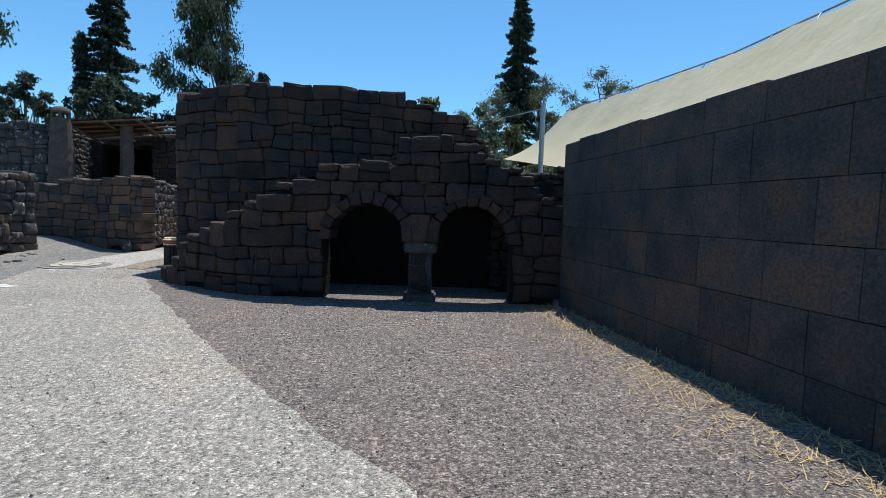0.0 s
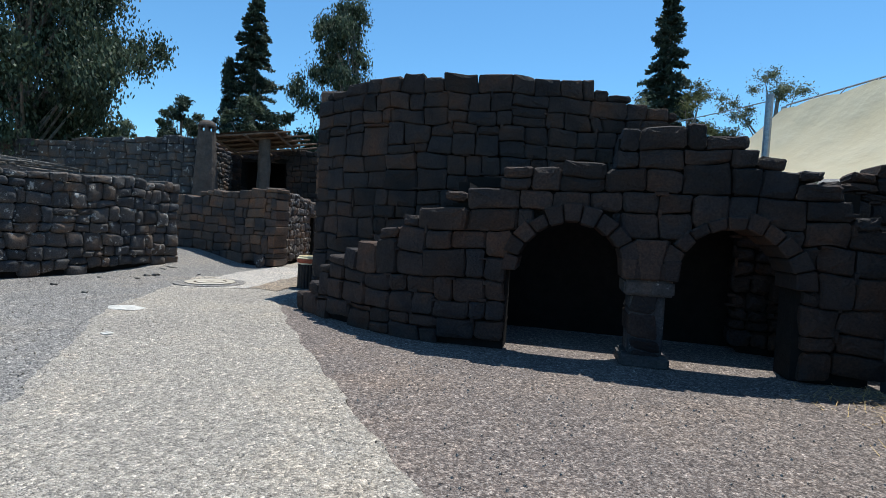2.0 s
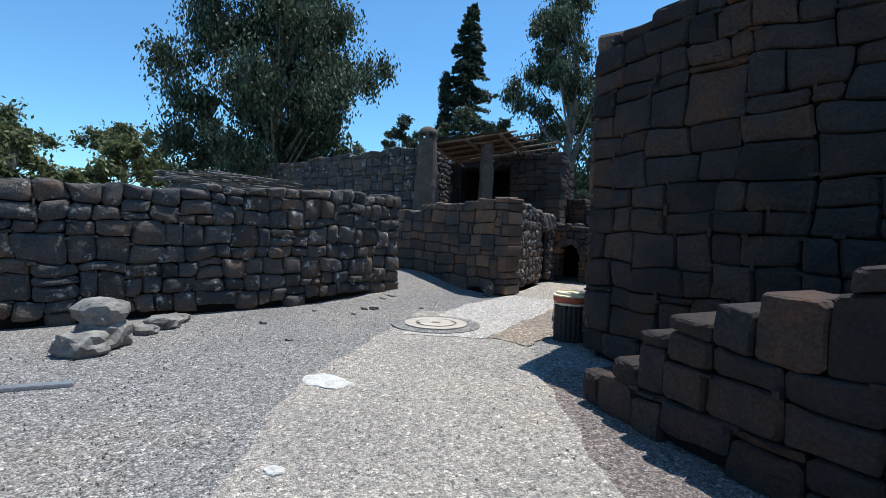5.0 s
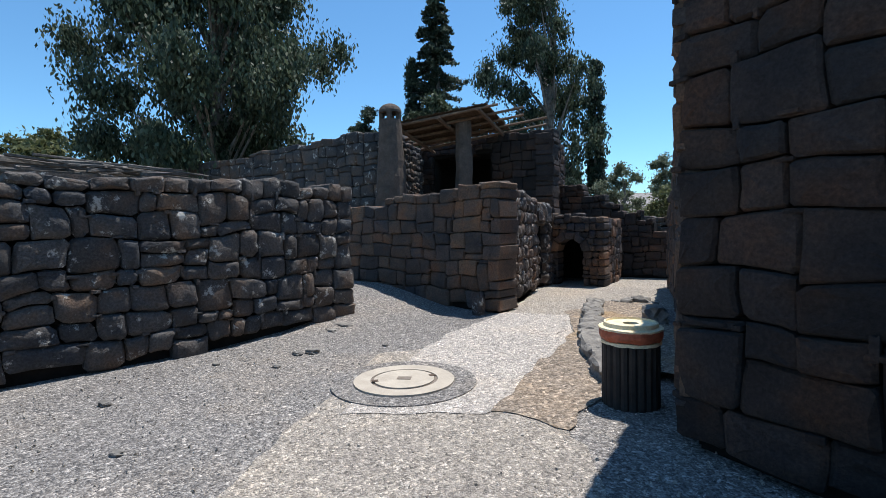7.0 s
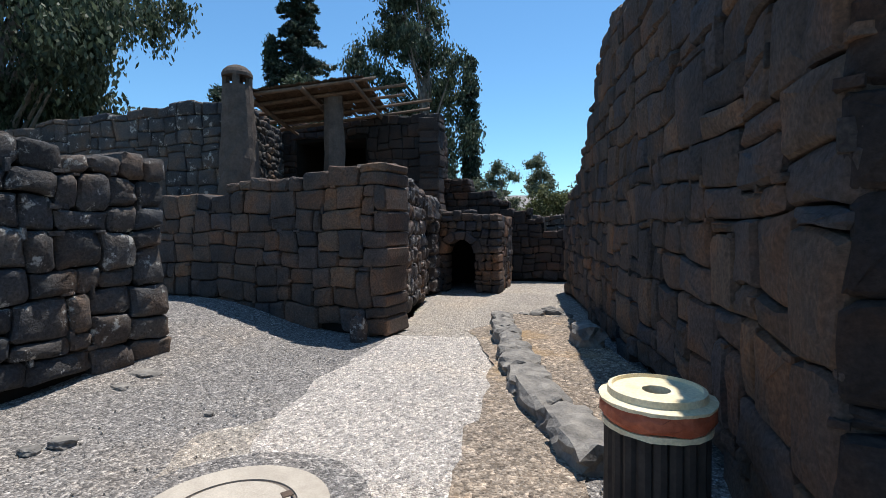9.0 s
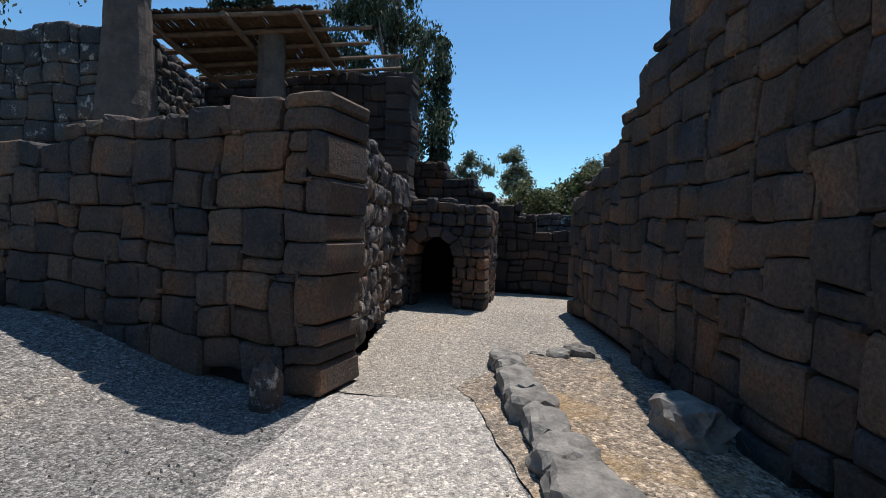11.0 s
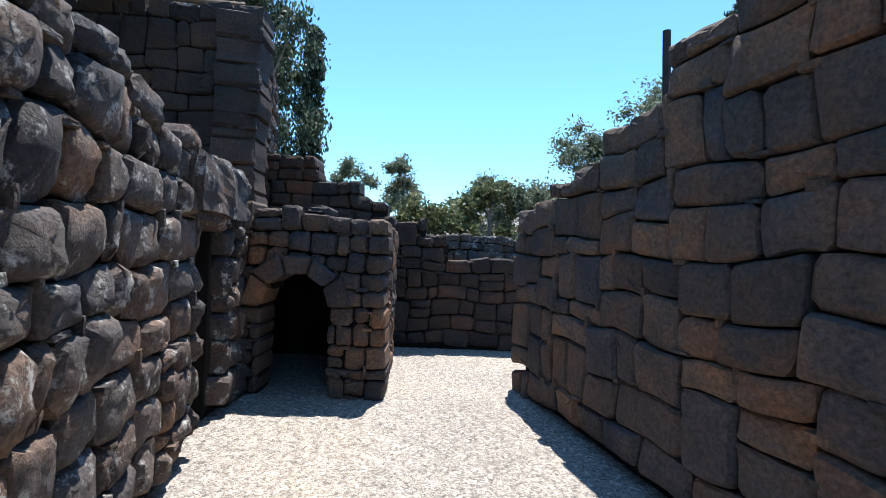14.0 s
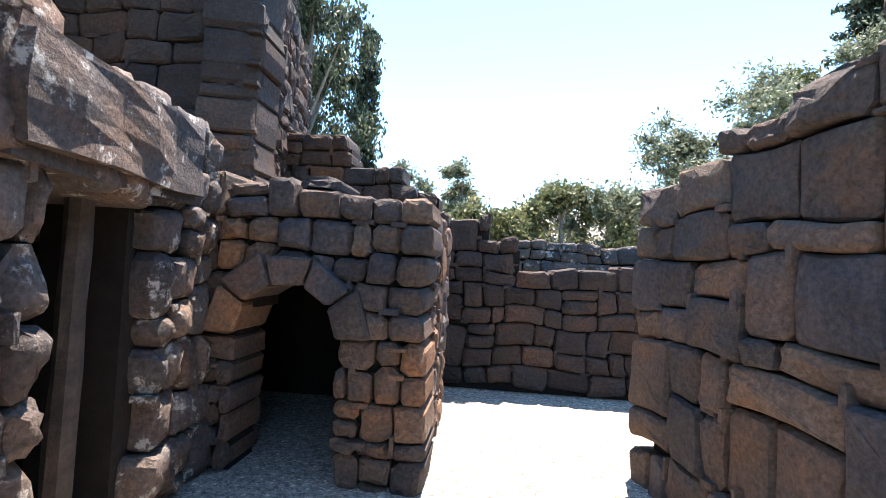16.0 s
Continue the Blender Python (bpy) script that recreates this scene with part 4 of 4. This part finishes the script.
def plank_steps():
    for k in range(4):
        bm = bmesh.new()
        box(bm, (-0.62, -0.16, 0), (0.62, 0.16, 0.14), bevel=0.015)
        ob = part("step_beam", bm, M_GREYWOOD, None)
        ob.matrix_world = pose(-11.35 - 0.17 * k, 5.72 - 0.25 * k, 0.15 * k, 0, 0, 144)
        tagged(ob, "weathered grey timber step", "step", "timber steps")
        if k:
            # near-black block fills the space under each upper beam
            bm = bmesh.new()
            box(bm, (-0.6, -0.15, 0), (0.6, 0.15, 0.15 * k - 0.002))
            fill = part("step_riser", bm, M_MORTAR_AND_DARK, None)
            fill.matrix_world = pose(-11.35 - 0.17 * k, 5.72 - 0.25 * k, 0, 0, 0, 144)
            tagged(fill, "earth bank under the timber step", "bank", kind="structure")


plank_steps()


# ---- trees ----
def leaf_cloud(name, centres, radii, count, leaf, mat, parent, seed, droop=0.0, aspect=2.2):
    """Many small leaves round clump centres."""
    r = np.random.RandomState(seed)
    c = np.array(centres)
    rad = np.array(radii)
    idx = r.randint(0, len(c), count)
    d = r.normal(size=(count, 3))
    d /= np.linalg.norm(d, axis=1)[:, None]
    p = c[idx] + d * rad[idx][:, None] * np.minimum(np.abs(r.normal(0.0, 0.6, count)), 1.15)[:, None] * np.array([1, 1, 1.15 if droop > 0.5 else 0.8])
    ax = r.normal(size=(count, 3))
    ax[:, 2] -= droop * 3
    ax /= np.linalg.norm(ax, axis=1)[:, None]
    sd = np.cross(ax, r.normal(size=(count, 3)))
    sd /= np.linalg.norm(sd, axis=1)[:, None]
    L = leaf * r.uniform(0.6, 1.4, count)[:, None]
    v = np.stack([p - ax * L * aspect / 2, p + sd * L / 2, p + ax * L * aspect / 2, p - sd * L / 2], 1).reshape(-1, 3)
    me = bpy.data.meshes.new(name)
    me.vertices.add(len(v))
    me.vertices.foreach_set("co", v.astype(np.float32).ravel())
    me.loops.add(count * 4)
    me.loops.foreach_set("vertex_index", np.arange(count * 4, dtype=np.int32))
    me.polygons.add(count)
    me.polygons.foreach_set("loop_start", np.arange(0, count * 4, 4, dtype=np.int32))
    me.update(calc_edges=True)
    me.validate()
    me.materials.append(mat)
    ob = new(name, me)
    ob.parent = parent
    return ob


def broad_tree(x, y, h, w, seed, label, mat, leaf=0.2, count=9000, droop=0.5, base=0.0, low=0.25, clumps=26, cat="tree"):
    th = tagged(new("tree"), label, cat)
    th.location = (x, y, base)
    rng = random.Random(seed)
    bm = bmesh.new()
    r0 = 0.022 * h + 0.03
    top = Vector((rng.uniform(-0.05, 0.05) * h, rng.uniform(-0.05, 0.05) * h, h * 0.82))
    tube(bm, (0, 0, -0.3), top * 0.45, r0, r0 * 0.7, 9, 0.1, 4)
    tube(bm, top * 0.45, top, r0 * 0.7, r0 * 0.2, 8, 0.1, 4)
    cs, rs = [], []
    for k in range(clumps):
        t = low + (1 - low) * (k + rng.random()) / clumps
        a = rng.uniform(0, 6.283)
        prof_w = math.sin(math.pi * min(1, (t - low * 0.6) / (1 - low * 0.6))) ** 0.6
        rr = w * prof_w * rng.uniform(0.25, 0.95)
        c = Vector((math.cos(a) * rr, math.sin(a) * rr, h * t * 0.97)) + top * (t * 0.6) * 0.0
        q = top * max(0.25, t - 0.22)
        q.z = h * max(0.2, t - 0.2) * 0.85
        tube(bm, Vector((top.x * t, top.y * t, q.z)), c, r0 * 0.28, r0 * 0.05, 5, 0.1, 3)
        cs.append(c)
        rs.append(w * rng.uniform(0.16, 0.32))
        for _ in range(3):
            cs.append(c + Vector((rng.uniform(-1, 1), rng.uniform(-1, 1), rng.uniform(-0.9, 0.5))) * w * 0.22)
            rs.append(w * rng.uniform(0.13, 0.22))
    part("trunk", bm, M_BARK, th)
    leaf_cloud("crown", cs, rs, count, leaf, mat, th, seed, droop)
    return th


def conifer(x, y, h, w, seed, label, base=0.0, count=9000, open_=1.0):
    th = tagged(new("conifer"), label, "tree")
    th.location = (x, y, base)
    rng = random.Random(seed)
    bm = bmesh.new()
    tube(bm, (0, 0, -0.3), (0, 0, h * 0.98), 0.02 * h, 0.01, 9, 0.08, 8)
    cs, rs = [], []
    n = int(h * 15)
    for k in range(n):
        t = 0.08 + 0.9 * k / n
        a = rng.uniform(0, 6.283)
        L = w * (1 - t) ** 0.75 * rng.uniform(0.55, 1.1) + 0.12
        d = Vector((math.cos(a), math.sin(a), rng.uniform(-0.22, 0.2)))
        p = Vector((0, 0, h * t))
        tube(bm, p, p + d * L, 0.035, 0.01, 4, 0, 1, False)
        for j in range(5):
            u = 0.2 + 0.8 * j / 4
            cs.append(p + d * L * u - Vector((0, 0, 0.12 * L * u * u)))
            rs.append(0.16 + 0.085 * w * (1 - t) * open_ * (1.1 - 0.5 * u))
    part("trunk", bm, M_BARK, th)
    leaf_cloud("crown", cs, rs, count, 0.095, M_PINE, th, seed, 0.25, 2.2)


def cypress(x, y, h, w, seed, label, base=0.0, count=16000):
    th = tagged(new("cypress"), label, "tree")
    th.location = (x, y, base)
    rng = random.Random(seed)
    bm = bmesh.new()
    tube(bm, (0, 0, -0.3), (0, 0, h * 0.9), 0.016 * h, 0.02, 8, 0.08, 5)
    part("trunk", bm, M_BARK, th)
    cs, rs = [], []
    for k in range(int(h * 16)):
        t = rng.random()
        r = w * (math.sin(math.pi * (0.12 + 0.86 * t)) ** 0.5) * 0.75
        a = rng.uniform(0, 6.283)
        cs.append(Vector((math.cos(a) * r * 0.7, math.sin(a) * r * 0.7, h * (0.05 + 0.93 * t))))
        rs.append(w * rng.uniform(0.35, 0.6))
    leaf_cloud("crown", cs, rs, count, 0.1, M_PINE, th, seed, -0.6, 2.4)


EUC = "tall eucalyptus with drooping grey-green foliage"
broad_tree(-26.2, 20.3, 16.0, 5.2, 1, EUC, M_EUC, 0.095, 170000, 0.85, 0.3, 0.08, 64)
broad_tree(-17.5, 36.0, 17.0, 3.7, 2, "slender eucalyptus with open hanging foliage", M_EUC, 0.1, 60000, 0.8, 0.8, 0.2, 44)
conifer(-25.3, 36.5, 18.0, 4.0, 3, "tall dark conifer with layered branches", 0.9, 100000)
cypress(-26.6, 35.2, 12.8, 0.65, 4, "narrow dark cypress beside the tall conifer", 0.8)
cypress(-14.9, 38.5, 11.0, 0.72, 5, "narrow dark cypress beside the house", 0.9)
conifer(4.4, 35.5, 16.0, 2.8, 6, "tall open conifer behind the tower", 1.2, 60000)
cypress(6.4, 33.0, 6.3, 0.45, 7, "small dark cypress behind the shade cloth", 1.0, 3000)
for k, (x, y, h, w, mat) in enumerate(((-33.5, 37.0, 10.0, 1.6, M_EUC), (-30.5, 36.0, 9.0, 1.6, M_EUC), (-36.5, 35.5, 8.5, 1.8, M_GREYLEAF), (-29.0, 33.5, 9.5, 2.2, M_PINE), (-23.0, 33.0, 9.5, 2.4, M_EUC), (-20.0, 32.5, 8.0, 2.2, M_PINE))):
    broad_tree(x, y, h, w, 40 + k, "dense evergreen tree behind the old house", mat, 0.11, 11000, 0.2, 0.7, 0.1, 18)
for k, (x, y, h, w, mat) in enumerate(((-45, 14, 7.6, 3.6, M_OLIVE), (-44, 20, 7.6, 3.8, M_OLIVE), (-42, 8, 7.6, 3.4, M_GREYLEAF), (-40, 24.5, 8.6, 3.0, M_GREYLEAF), (-46, 1, 7.8, 3.8, M_OLIVE), (-42, 29, 8, 3.4, M_OLIVE), (-36, 17, 5.6, 2.8, M_OLIVE), (-35, 11, 5.4, 2.8, M_OLIVE), (-36, 5, 5.6, 2.8, M_GREYLEAF), (-34, 23, 6.2, 2.6, M_OLIVE))):
    broad_tree(x, y, h, w, 60 + k, "rounded green shrub tree beyond the wall", mat, 0.14, 13000, 0.1, 0.8, 0.05, 22)
for k, (x, y, h, w, mat) in enumerate(((-0.9, 21.5, 6.2, 1.5, M_OLIVE), (1.6, 24.5, 6.6, 1.8, M_GREYLEAF), (3.2, 26.0, 6.0, 1.8, M_OLIVE))):
    broad_tree(x, y, h, w, 80 + k, "light green tree rising behind the tower", mat, 0.1, 12000, 0.2, 0.0, 0.15, 18)
for k, (x, y, h, w, mat) in enumerate(((-9.5, 30.0, 2.6, 2.2, M_OLIVE), (-7.2, 30.5, 3.4, 1.8, M_OLIVE), (-5.4, 31.0, 3.4, 2.4, M_GREYLEAF), (-12.0, 33.0, 4.2, 1.6, M_GREYLEAF), (-10.3, 34.0, 4.6, 1.6, M_GREYLEAF), (-3.4, 33.0, 5.6, 2.6, M_GREYLEAF), (-1.3, 32.5, 7.2, 3.0, M_GREYLEAF), (0.8, 33.5, 7.8, 2.4, M_OLIVE), (3.0, 34.0, 9.6, 2.6, M_GREYLEAF), (6.0, 34.5, 10.6, 3.0, M_OLIVE), (9.5, 34.0, 11.0, 3.2, M_GREYLEAF), (-6.5, 37.0, 4.6, 1.8, M_GREYLEAF), (-14.2, 31.5, 3.6, 1.5, M_PINE))):
    broad_tree(x, y, h, w, 100 + k, "bushy olive-green tree on the slope beyond the end wall", mat, 0.06, 22000, 0.1, 0.3 + 0.02 * max(0, x + 9), 0.05, 20)

# straw and dry weeds along the foot of the ashlar wall
rng = random.Random(17)
bm = bmesh.new()
AS = Line([(1.97, 8.35), (2.62, 5.15), (3.1, 2.95), (3.55, 0.5)])
for k in range(2600):
    c, d = AS.at(rng.random() * AS.length)
    o = abs(rng.gauss(0, 0.45)) + 0.03
    p = Vector((c.x - o, c.y - o * 0.2, 0.008))
    a = rng.uniform(0, 6.28)
    e = Vector((math.cos(a), math.sin(a), rng.uniform(0, 0.7))) * rng.uniform(0.04, 0.13)
    w = Vector((-e.y, e.x, 0)).normalized() * 0.004
    vs = [bm.verts.new(q) for q in (p - w, p + w, p + e + w * 0.4, p + e - w * 0.4)]
    bm.faces.new(vs)
tagged(part("dry_straw", bm, M_STRAW, None), "scattered dry straw at the foot of the wall", "straw", kind="stuff")

# loose chippings that stand proud of the gravel
rng = random.Random(19)
def chippings(name, label, mat, area, count, size):
    vs, fs = [], []
    for _ in range(count):
        x, y = area(rng)
        s = size * rng.choice((0.6, 0.8, 1, 1, 1.5))
        pts = [Vector((rng.uniform(0.6, 1) * s * math.cos(a), rng.uniform(0.6, 1) * s * math.sin(a), 0)) for a in (0, 1.57, 3.14, 4.71)]
        i = len(vs)
        vs += [(x + q.x, y + q.y, 0.002) for q in pts] + [(x + q.x * 0.6, y + q.y * 0.6, 0.01 + s * rng.uniform(0.4, 0.7)) for q in pts]
        fs += [(i + 4, i + 5, i + 6, i + 7)] + [(i + j, i + (j + 1) % 4, i + 4 + (j + 1) % 4, i + 4 + j) for j in range(4)]
    tagged(new(name, mesh_of(name, vs, fs, mat)), label, "gravel", kind="stuff")


chippings("gravel_chippings", "loose grey chippings lying on the court", M_PATH, lambda r: (r.uniform(-3.5, 3.2), r.uniform(1.0, 8.2)), 1600, 0.009)
chippings("yard_chippings", "loose grey chippings across the yard", M_PATH, lambda r: (r.uniform(-11.5, -5), r.uniform(5, 15)), 2000, 0.01)

lay_stones()
